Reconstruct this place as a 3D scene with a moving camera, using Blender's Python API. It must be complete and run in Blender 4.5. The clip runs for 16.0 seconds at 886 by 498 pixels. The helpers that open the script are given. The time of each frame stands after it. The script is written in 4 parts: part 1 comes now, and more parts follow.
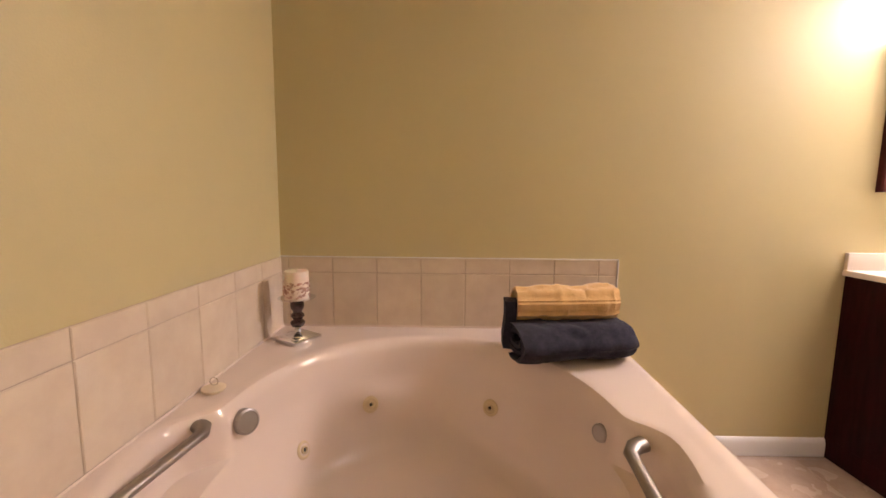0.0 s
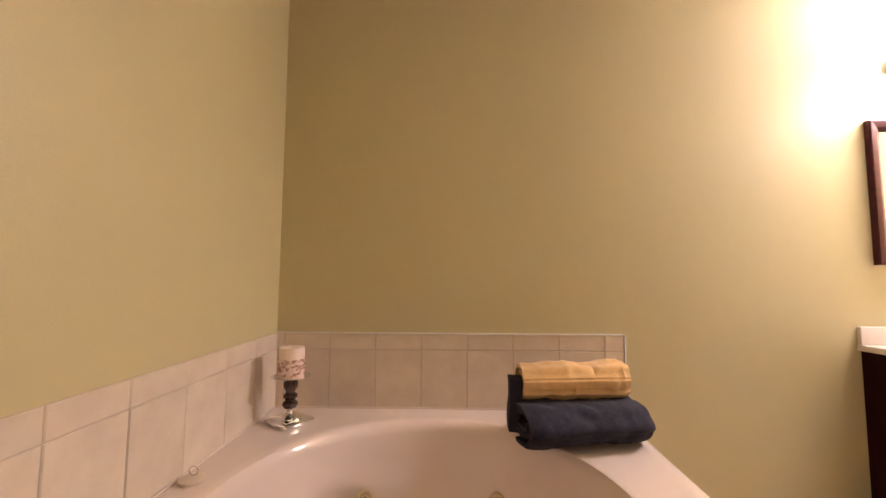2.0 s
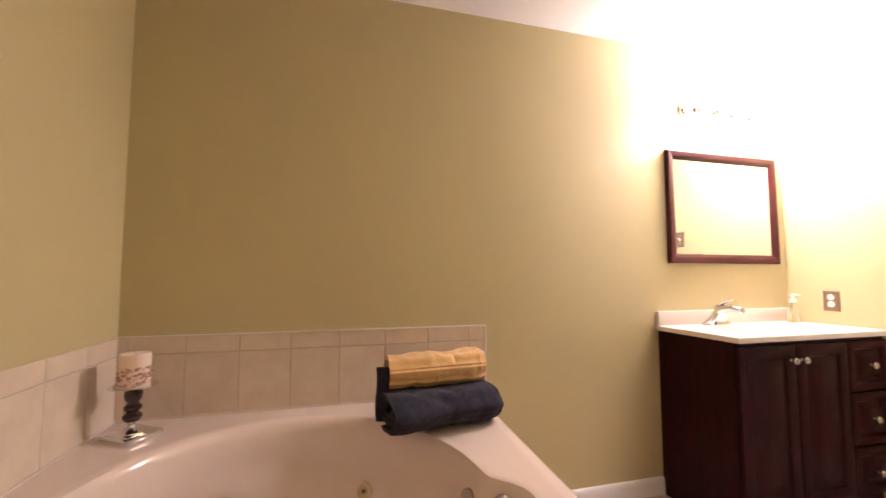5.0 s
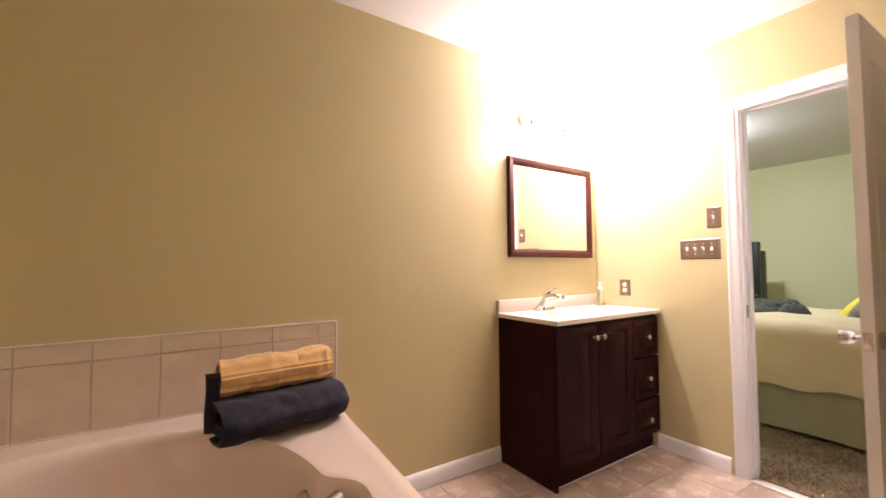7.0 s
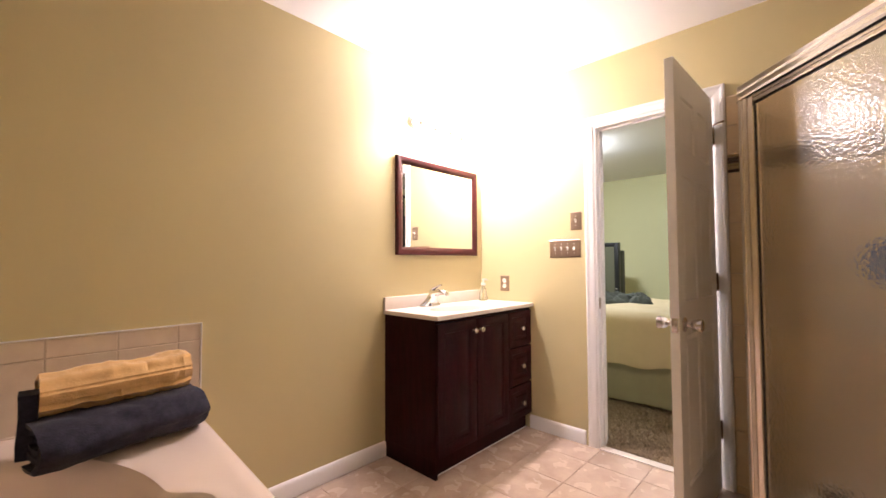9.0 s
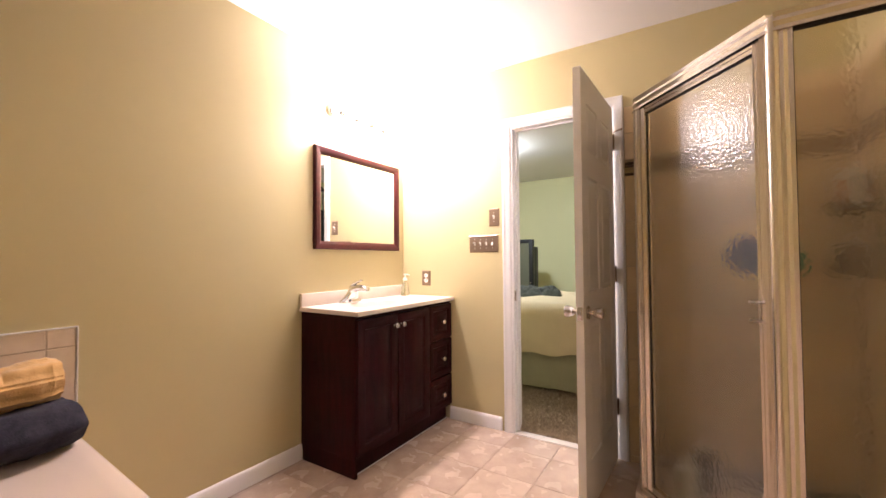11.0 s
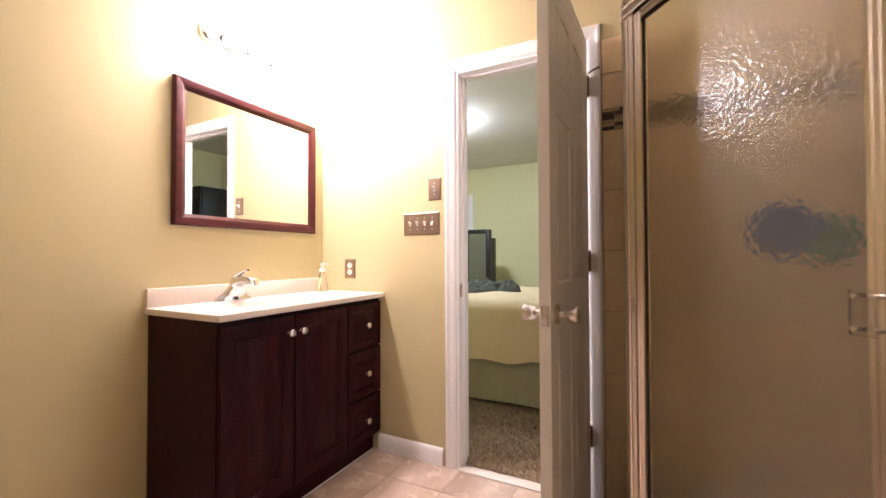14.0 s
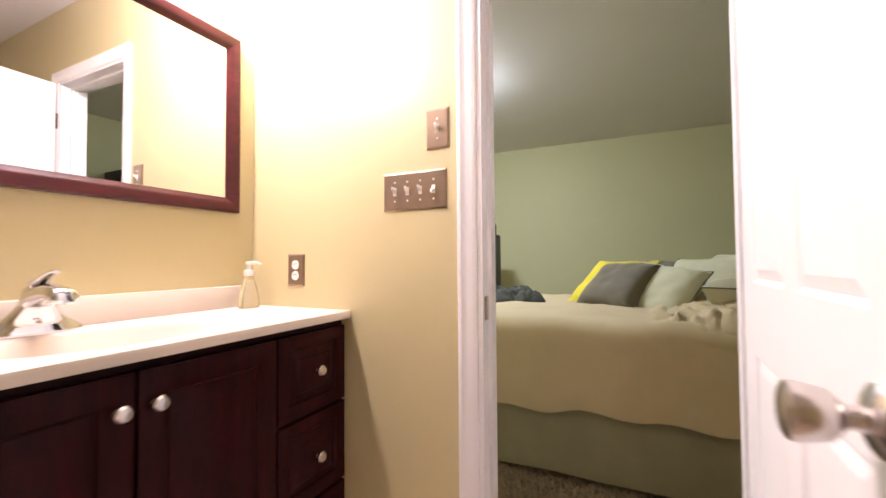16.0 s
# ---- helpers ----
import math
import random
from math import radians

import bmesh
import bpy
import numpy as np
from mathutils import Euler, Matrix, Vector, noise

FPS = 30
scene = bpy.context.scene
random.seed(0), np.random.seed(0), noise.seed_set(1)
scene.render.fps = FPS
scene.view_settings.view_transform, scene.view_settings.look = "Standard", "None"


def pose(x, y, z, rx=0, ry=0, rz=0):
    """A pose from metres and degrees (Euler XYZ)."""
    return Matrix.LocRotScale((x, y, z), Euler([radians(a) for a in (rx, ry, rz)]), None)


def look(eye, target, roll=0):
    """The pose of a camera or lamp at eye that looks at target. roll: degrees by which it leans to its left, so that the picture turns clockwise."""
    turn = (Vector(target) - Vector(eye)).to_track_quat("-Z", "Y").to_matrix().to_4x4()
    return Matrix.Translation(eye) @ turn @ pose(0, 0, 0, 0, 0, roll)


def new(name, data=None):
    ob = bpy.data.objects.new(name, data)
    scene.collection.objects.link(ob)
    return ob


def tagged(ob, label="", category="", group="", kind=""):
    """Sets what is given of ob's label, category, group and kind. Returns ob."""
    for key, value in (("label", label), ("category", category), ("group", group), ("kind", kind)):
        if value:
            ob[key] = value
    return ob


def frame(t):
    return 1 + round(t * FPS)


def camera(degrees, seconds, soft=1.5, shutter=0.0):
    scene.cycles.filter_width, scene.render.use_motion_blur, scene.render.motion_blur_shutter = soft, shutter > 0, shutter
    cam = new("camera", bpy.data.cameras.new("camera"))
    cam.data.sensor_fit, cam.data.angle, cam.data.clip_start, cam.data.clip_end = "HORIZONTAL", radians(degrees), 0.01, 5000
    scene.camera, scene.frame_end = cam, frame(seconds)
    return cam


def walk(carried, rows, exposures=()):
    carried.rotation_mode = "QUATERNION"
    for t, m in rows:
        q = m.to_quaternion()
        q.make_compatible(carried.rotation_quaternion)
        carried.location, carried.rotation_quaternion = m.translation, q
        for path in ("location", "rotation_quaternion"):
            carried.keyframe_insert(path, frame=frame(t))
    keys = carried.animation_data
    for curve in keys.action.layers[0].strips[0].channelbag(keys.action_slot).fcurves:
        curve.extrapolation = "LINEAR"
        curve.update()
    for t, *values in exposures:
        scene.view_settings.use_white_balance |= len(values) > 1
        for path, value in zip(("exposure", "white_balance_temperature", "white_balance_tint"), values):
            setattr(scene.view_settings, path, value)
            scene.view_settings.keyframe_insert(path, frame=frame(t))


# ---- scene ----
cam = camera(95.8, 16.0, shutter=0.5)
PATH = [
    (0, look((0.75, -1.793, 1.18), (0.735, 0.193, 0.945), 0.6)),
    (0.5, look((0.748, -1.797, 1.158), (0.737, 0.2, 1.047), 0.3)),
    (1, look((0.751, -1.795, 1.157), (0.737, 0.205, 1.153), 0.1)),
    (1.5, look((0.736, -1.783, 1.175), (0.731, 0.215, 1.258), 0.2)),
    (2, look((0.748, -1.785, 1.163), (0.728, 0.209, 1.316), 0.4)),
    (2.5, look((0.768, -1.789, 1.152), (0.752, 0.202, 1.343), 0.1)),
    (3, look((0.819, -1.817, 1.183), (0.797, 0.176, 1.348), -0.1)),
    (5.5, look((0.814, -1.866, 1.164), (1.495, 0.01, 1.293), -0.2)),
    (6, look((0.864, -1.884, 1.174), (1.675, -0.059, 1.289), -0.5)),
    (6.5, look((0.892, -1.897, 1.191), (1.846, -0.141, 1.279), -0.4)),
    (7, look((0.898, -1.901, 1.184), (1.992, -0.229, 1.271), -0.4)),
    (7.5, look((0.946, -1.942, 1.197), (2.134, -0.335, 1.272), -0.5)),
    (8, look((0.949, -1.924, 1.193), (2.255, -0.411, 1.267), -0.4)),
    (8.5, look((0.962, -1.954, 1.201), (2.348, -0.514, 1.264), -0.5)),
    (9, look((0.966, -1.992, 1.186), (2.421, -0.622, 1.255), -0.3)),
    (9.5, look((0.959, -1.997, 1.189), (2.491, -0.713, 1.252), -0.3)),
    (12, look((1.042, -1.985, 1.154), (2.805, -1.041, 1.197), -0.3)),
    (12.5, look((1.122, -1.953, 1.143), (2.908, -1.054, 1.181), -0.2)),
    (13, look((1.291, -1.952, 1.124), (3.069, -1.037, 1.164), -0.2)),
    (13.5, look((1.453, -1.893, 1.107), (3.235, -0.985, 1.148), -0.2)),
    (14, look((1.633, -1.818, 1.101), (3.416, -0.912, 1.137), -0.2)),
    (14.5, look((1.83, -1.743, 1.091), (3.607, -0.826, 1.126), -0.1)),
    (15, look((2.054, -1.653, 1.086), (3.814, -0.705, 1.116), -0.2)),
    (15.5, look((2.209, -1.47, 1.083), (4.006, -0.591, 1.113), 0.0)),
    (16, look((2.437, -1.338, 1.06), (4.244, -0.482, 1.117), -0.4)),
]
EXPO = [(0, 0.10, 6570, 10), (3, 0.06, 6540, 10), (5.5, 0.0, 6440, 11), (12, -0.03, 6360, 11), (14.5, -0.08, 6230, 12), (16, -0.27, 6250, 13)]
WALL = (0.56, 0.480, 0.262)
LAMPCOL = (1.0, 0.86, 0.91)
LAMP = 335.0
BEDLAMP = 300.0
BLY = 0.08
DOORTURN = -2.5

# fittings of the tub: place and way they face
JETS = [(0.452, -0.268, 0.366, 0.49, -0.80, 0.34), (0.937, -0.268, 0.359, -0.50, -0.80, 0.33), (0.252, -0.478, 0.305, 0.89, -0.335, 0.31)]
DISCS = [((0.162, -0.690, 0.534, 0.80, -0.50, 0.22), "overflow_dial", "round brushed metal overflow dial"), ((1.222, -0.680, 0.509, -0.85, -0.45, 0.15), "suction_cover", "round chrome suction cover")]
BARS = [((0.129, -0.785, 0.577), (0.078, -1.215, 0.578), (1, 0, 0)), ((1.222, -0.815, 0.56), (1.190, -1.17, 0.54), (-1, 0, 0))]
walk(cam, PATH, EXPO)

# ---- world and lamps ----
world = bpy.data.worlds.new("world")
scene.world = world
world.use_nodes = True
world.node_tree.nodes["Background"].inputs[0].default_value = (0.02, 0.02, 0.025, 1)
world.node_tree.nodes["Background"].inputs[1].default_value = 0.3

# ---- plan, metres ----
W, S, H = 3.53, -2.63, 2.50      # bathroom: east wall, south wall, ceiling
T = 0.12                         # wall thickness
DY0, DY1, DH = -1.592, -0.928, 2.078  # doorway in the east wall
BX, BY0, BY1 = 7.58, -3.4, 2.4    # bedroom: far wall, south and north walls
TUB_Z, TUB_W = 0.608, 1.476
P1, P2 = (3.045, -1.773), (2.55, -2.205)  # corners of the shower's front


# ---- materials ----
def mat(name, color, rough=0.5, metal=0.0, var=0.0, scale=5.0, bump=0.0, bscale=200.0, coat=0.0, sheen=0.0, color2=None,
        trans=0.0, ior=1.45, spec=0.5, sss=0.0, island=0.0, stretch=(1, 1, 1), rvar=0.0):
    m = bpy.data.materials.new(name)
    m.use_nodes = True
    nt = m.node_tree
    b = nt.nodes["Principled BSDF"]
    b.inputs["Base Color"].default_value = (*color, 1)
    b.inputs["Roughness"].default_value = rough
    b.inputs["Metallic"].default_value = metal
    b.inputs["Coat Weight"].default_value = coat
    b.inputs["Coat Roughness"].default_value = 0.08
    b.inputs["Sheen Weight"].default_value = sheen
    b.inputs["Transmission Weight"].default_value = trans
    b.inputs["IOR"].default_value = ior
    b.inputs["Specular IOR Level"].default_value = spec
    b.inputs["Subsurface Weight"].default_value = sss
    tc = nt.nodes.new("ShaderNodeTexCoord")
    mp = nt.nodes.new("ShaderNodeMapping")
    mp.inputs["Scale"].default_value = stretch
    nt.links.new(tc.outputs["Object"], mp.inputs[0])
    if island > 0:
        oi = nt.nodes.new("ShaderNodeObjectInfo")
        sc = nt.nodes.new("ShaderNodeMath")
        sc.operation = "MULTIPLY"
        sc.inputs[1].default_value = 37.0
        nt.links.new(oi.outputs["Random"], sc.inputs[0])
        nt.links.new(sc.outputs[0], mp.inputs["Location"])
    if var > 0 or color2:
        n = nt.nodes.new("ShaderNodeTexNoise")
        n.inputs["Scale"].default_value = scale
        n.inputs["Detail"].default_value = 6
        n.inputs["Roughness"].default_value = 0.6
        nt.links.new(mp.outputs[0], n.inputs["Vector"])
        ramp = nt.nodes.new("ShaderNodeValToRGB")
        c2 = color2 or tuple(c * (1 - var) for c in color)
        ramp.color_ramp.elements[0].position, ramp.color_ramp.elements[1].position = 0.35, 0.65
        ramp.color_ramp.elements[0].color = (*c2, 1)
        ramp.color_ramp.elements[1].color = (*color, 1)
        nt.links.new(n.outputs[0], ramp.inputs[0])
        out = ramp.outputs[0]
        if island > 0:
            inf = nt.nodes.new("ShaderNodeObjectInfo")
            hsv = nt.nodes.new("ShaderNodeHueSaturation")
            mr = nt.nodes.new("ShaderNodeMapRange")
            mr.inputs["To Min"].default_value, mr.inputs["To Max"].default_value = 1 - island, 1 + island
            nt.links.new(inf.outputs["Random"], mr.inputs["Value"])
            nt.links.new(mr.outputs[0], hsv.inputs["Value"])
            nt.links.new(out, hsv.inputs["Color"])
            out = hsv.outputs[0]
        nt.links.new(out, b.inputs["Base Color"])
    if rvar > 0:
        n3 = nt.nodes.new("ShaderNodeTexNoise")
        n3.inputs["Scale"].default_value = 9
        nt.links.new(tc.outputs["Object"], n3.inputs["Vector"])
        m3 = nt.nodes.new("ShaderNodeMapRange")
        m3.inputs["To Min"].default_value, m3.inputs["To Max"].default_value = max(0.02, rough - rvar), rough + rvar
        nt.links.new(n3.outputs[0], m3.inputs["Value"])
        nt.links.new(m3.outputs[0], b.inputs["Roughness"])
    if bump > 0:
        n2 = nt.nodes.new("ShaderNodeTexNoise")
        n2.inputs["Scale"].default_value = bscale
        n2.inputs["Detail"].default_value = 3
        nt.links.new(mp.outputs[0], n2.inputs["Vector"])
        bp = nt.nodes.new("ShaderNodeBump")
        bp.inputs["Strength"].default_value = bump
        bp.inputs["Distance"].default_value = 0.002
        nt.links.new(n2.outputs[0], bp.inputs["Height"])
        nt.links.new(bp.outputs[0], b.inputs["Normal"])
    return m


def glow(name, color, strength):
    m = bpy.data.materials.new(name)
    m.use_nodes = True
    b = m.node_tree.nodes["Principled BSDF"]
    b.inputs["Base Color"].default_value = (0.9, 0.9, 0.9, 1)
    b.inputs["Emission Color"].default_value = (*color, 1)
    b.inputs["Emission Strength"].default_value = strength
    return m


M = {}
M["paint"] = mat("tan_paint", WALL, 0.42, var=0.03, scale=1.5, bump=0.25, bscale=160, spec=0.8)
M["green"] = mat("green_paint", (0.64, 0.62, 0.37), 0.6, var=0.03, scale=1.5, bump=0.2, bscale=160)
M["ceil"] = mat("ceiling_paint", (0.85, 0.83, 0.82), 0.8, var=0.02, scale=2, bump=0.3, bscale=120)
M["white"] = mat("white_enamel", (0.80, 0.78, 0.77), 0.6, var=0.015, scale=3, spec=0.3)
M["acrylic"] = mat("bone_acrylic", (0.80, 0.67, 0.59), 0.16, var=0.02, scale=1.2, coat=0.6, rvar=0.05)
M["tile"] = mat("bone_wall_tile", (0.72, 0.61, 0.49), 0.32, color2=(0.65, 0.53, 0.42), scale=9, bump=0.1, bscale=60, island=0.03)
M["grout"] = mat("grout", (0.58, 0.46, 0.36), 0.85, var=0.15, scale=20)
M["stile"] = mat("tan_shower_tile", (0.73, 0.57, 0.36), 0.35, color2=(0.65, 0.50, 0.32), scale=6, bump=0.1, bscale=60, island=0.05)
M["floor"] = mat("stone_floor_tile", (0.61, 0.47, 0.375), 0.26, color2=(0.47, 0.35, 0.27), scale=6, bump=0.1, bscale=40, island=0.08, rvar=0.08)
M["fgrout"] = mat("floor_grout", (0.48, 0.37, 0.30), 0.8, var=0.1, scale=20)
M["wood"] = mat("dark_cherry", (0.026, 0.0033, 0.0042), 0.36, color2=(0.015, 0.0019, 0.0024), scale=6, stretch=(6, 6, 0.8), bump=0.04, bscale=30, spec=0.10)
M["redwood"] = mat("cherry_frame", (0.070, 0.009, 0.011), 0.35, color2=(0.04, 0.005, 0.006), scale=8, stretch=(1, 5, 5), spec=0.35)
M["counter"] = mat("cultured_marble", (0.70, 0.62, 0.54), 0.3, var=0.05, scale=3, spec=0.35)
M["chrome"] = mat("chrome", (0.75, 0.75, 0.76), 0.08, 1.0)
M["nickel"] = mat("brushed_nickel", (0.66, 0.62, 0.60), 0.26, 1.0, bump=0.05, bscale=300)
M["dial"] = mat("dulled_nickel", (0.40, 0.36, 0.33), 0.4, 1.0, bump=0.05, bscale=300)
M["bar"] = mat("worn_metal", (0.33, 0.29, 0.26), 0.45, 0.9, bump=0.05, bscale=200)
M["mos_c"] = mat("brown_mosaic", (0.40, 0.29, 0.20), 0.3, var=0.3, scale=40)
M["alu"] = mat("shower_frame", (0.76, 0.70, 0.62), 0.27, 1.0)
M["mirror"] = mat("mirror", (0.92, 0.92, 0.92), 0.0, 1.0)
# dark tint puts the pane's dim gray reflection into its colour
M["mirror2"] = mat("mirror_dimmed", (0.24, 0.25, 0.29), 0.05, 1.0)
M["bronze"] = mat("pewter_plate", (0.33, 0.24, 0.17), 0.35, 0.8, var=0.1, scale=30)
M["ivory"] = mat("ivory_plastic", (0.82, 0.78, 0.70), 0.35)
M["navy"] = mat("navy_terry", (0.022, 0.019, 0.036), 0.95, var=0.5, scale=60, bump=1.0, bscale=230, sheen=0.04)
M["gold"] = mat("gold_terry", (0.70, 0.43, 0.17), 0.95, var=0.10, scale=50, bump=1.0, bscale=230, sheen=0.3)
M["wax"] = mat("candle_wax", (0.82, 0.66, 0.56), 0.5, sss=0.2)
M["shell"] = mat("pressed_shells", (0.66, 0.42, 0.33), 0.6, color2=(0.36, 0.16, 0.13), scale=60)
M["stem"] = mat("turned_stem", (0.030, 0.010, 0.008), 0.2, coat=0.5)
M["rubber"] = mat("cream_rubber", (0.72, 0.60, 0.45), 0.5)
M["jet"] = mat("yellowed_jet", (0.68, 0.54, 0.34), 0.35)
M["dark"] = mat("dark_hole", (0.02, 0.018, 0.015), 0.6)
M["carpet"] = mat("shag_carpet", (0.43, 0.325, 0.20), 1.0, color2=(0.26, 0.185, 0.12), scale=45, bump=1.0, bscale=90)
M["duvet"] = mat("sage_duvet", (0.575, 0.455, 0.27), 0.85, var=0.06, scale=8, bump=0.4, bscale=300, sheen=0.2)
M["skirt"] = mat("green_bed_skirt", (0.34, 0.30, 0.18), 0.9, var=0.08, scale=8, bump=0.3, bscale=300)
M["gray"] = mat("gray_velvet", (0.135, 0.112, 0.072), 0.8, var=0.15, scale=12, sheen=0.4)
M["throw"] = mat("gray_green_knit", (0.068, 0.072, 0.058), 0.95, var=0.4, scale=40, bump=1.0, bscale=120)
M["yellow"] = mat("yellow_cotton", (0.70, 0.58, 0.04), 0.8, var=0.05)
M["sage"] = mat("sage_pillow", (0.58, 0.56, 0.39), 0.85, var=0.08, scale=10)
M["black"] = mat("black_lacquer", (0.010, 0.010, 0.011), 0.42, spec=0.3)
M["soap"] = mat("clear_soap_bottle", (0.97, 0.94, 0.70), 0.06, trans=0.85, ior=1.33)
M["hinge"] = mat("antique_bronze", (0.17, 0.12, 0.085), 0.35, 0.85, var=0.2, scale=60)
M["loofah"] = mat("blue_netting", (0.002, 0.07, 0.38), 0.8)
M["loofah2"] = mat("green_netting", (0.02, 0.24, 0.15), 0.8)
M["orange"] = mat("orange_bottle", (0.60, 0.20, 0.05), 0.4)
M["whiteb"] = mat("white_bottle", (0.6, 0.58, 0.52), 0.4)
M["mos_a"] = mat("dark_mosaic", (0.06, 0.035, 0.02), 0.15, island=0.2, var=0.2)
M["mos_b"] = mat("sand_mosaic", (0.46, 0.34, 0.20), 0.2, island=0.2, var=0.2)
M["wire"] = mat("bronze_wire", (0.08, 0.05, 0.03), 0.4, 0.7)

g = mat("obscure_glass", (0.98, 0.95, 0.83), 0.19, trans=0.96, ior=1.36)
nt = g.node_tree
vor = nt.nodes.new("ShaderNodeTexVoronoi")
vor.feature = "SMOOTH_F1"
vor.inputs["Scale"].default_value = 82
vor.inputs["Smoothness"].default_value = 0.8
bp = nt.nodes.new("ShaderNodeBump")
bp.inputs["Strength"].default_value = 0.54
bp.inputs["Distance"].default_value = 0.0025
tc = nt.nodes.new("ShaderNodeTexCoord")
nt.links.new(tc.outputs["Object"], vor.inputs["Vector"])
nt.links.new(vor.outputs["Distance"], bp.inputs["Height"])
nt.links.new(bp.outputs[0], nt.nodes["Principled BSDF"].inputs["Normal"])
M["glass"] = g
M["clear"] = mat("clear_plastic", (0.95, 0.95, 0.93), 0.02, trans=1.0, ior=1.12)
M["bulb"] = glow("lit_bulb", LAMPCOL, LAMP)
M["dome"] = glow("lit_dome", (0.90, 0.95, 1.0), BEDLAMP)


# ---- building tools ----
def part(name, bm, material, parent=None, label="", smooth=True, kind=""):
    """Links a bmesh as one mesh object under a thing or part."""
    me = bpy.data.meshes.new(name)
    bmesh.ops.recalc_face_normals(bm, faces=bm.faces)
    bm.to_mesh(me)
    bm.free()
    me.materials.append(M[material])
    ob = new(name, me)
    if smooth:
        for p in me.polygons:
            p.use_smooth = True
        me.set_sharp_from_angle(angle=radians(38))
    if parent:
        ob.parent = parent
    return tagged(ob, label=label, kind=kind)


def thing(name, at, label, category, group="", turn=0):
    ob = new(name)
    ob.matrix_basis = pose(*at, 0, 0, turn)
    ob.empty_display_size = 0.05
    return tagged(ob, label, category, group)


def box(lo, hi, r=0.0, bm=None, seg=2):
    bm = bm or bmesh.new()
    made = bmesh.ops.create_cube(bm, size=1.0)["verts"]
    for v in made:
        v.co = Vector([lo[i] + (v.co[i] + 0.5) * (hi[i] - lo[i]) for i in range(3)])
    if r > 0:
        edges = list({e for v in made for e in v.link_edges})
        bmesh.ops.bevel(bm, geom=edges, offset=r, segments=seg, affect="EDGES", profile=0.5)
    return bm


def rings(loops, cap0=True, cap1=True, closed=True, bm=None):
    """A skin through loops of points, each of the same length."""
    bm = bm or bmesh.new()
    vs = [[bm.verts.new(p) for p in loop] for loop in loops]
    n = len(vs[0])
    for a, b in zip(vs, vs[1:]):
        for i in range(n if closed else n - 1):
            j = (i + 1) % n
            bm.faces.new((a[i], a[j], b[j], b[i]))
    if cap0:
        bm.faces.new(list(reversed(vs[0])))
    if cap1:
        bm.faces.new(vs[-1])
    return bm


def lathe(profile, seg=24, m=None, bm=None):
    """Turns (radius, height) about z."""
    loops = [[Vector((max(r, 1e-4) * math.cos(2 * math.pi * i / seg), max(r, 1e-4) * math.sin(2 * math.pi * i / seg), z)) for i in range(seg)] for r, z in profile]
    if m is not None:
        loops = [[m @ p for p in loop] for loop in loops]
    return rings(loops, bm=bm)


def tube(pts, r, seg=10, flat=1.0, bm=None):
    """A round bar along points; r may be a list."""
    pts = [Vector(p) for p in pts]
    loops = []
    for i, p in enumerate(pts):
        d = (pts[min(i + 1, len(pts) - 1)] - pts[max(i - 1, 0)]).normalized()
        side = d.cross(Vector((0, 0, 1)))
        side = side.normalized() if side.length > 0.05 else Vector((1, 0, 0))
        up = side.cross(d)
        rr = r[i] if isinstance(r, (list, tuple)) else r
        loops.append([p + side * rr * math.cos(a) + up * rr * flat * math.sin(a) for a in [2 * math.pi * k / seg for k in range(seg)]])
    return rings(loops, bm=bm)


def panel_front(x0, x1, z0, z1, yb, yf, stile):
    """A door or drawer front facing -y, open in the middle: flat frame, then a groove that falls back inside it."""
    def loop(i, y):
        return [Vector((x0 + i, y, z0 + i)), Vector((x1 - i, y, z0 + i)), Vector((x1 - i, y, z1 - i)), Vector((x0 + i, y, z1 - i))]
    return rings([loop(0, yb), loop(0, yf + 0.004), loop(0.0012, yf + 0.0012), loop(0.004, yf), loop(stile - 0.004, yf), loop(stile, yf + 0.002),
                  loop(stile + 0.003, yf + 0.008), loop(stile + 0.008, yf + 0.010)], cap0=True, cap1=False)


def raised_field(x0, x1, z0, z1, yf, ins, slope):
    """The raised middle of such a front: rises out of the groove on a hollow slope to a flat field."""
    def loop(i, y):
        return [Vector((x0 + i, y, z0 + i)), Vector((x1 - i, y, z0 + i)), Vector((x1 - i, y, z1 - i)), Vector((x0 + i, y, z1 - i))]
    return rings([loop(ins, yf + 0.0102), loop(ins + slope * 0.35, yf + 0.007), loop(ins + slope * 0.7, yf + 0.0025), loop(ins + slope * 0.93, yf - 0.002),
                  loop(ins + slope, yf - 0.0032)], cap0=False, cap1=True)


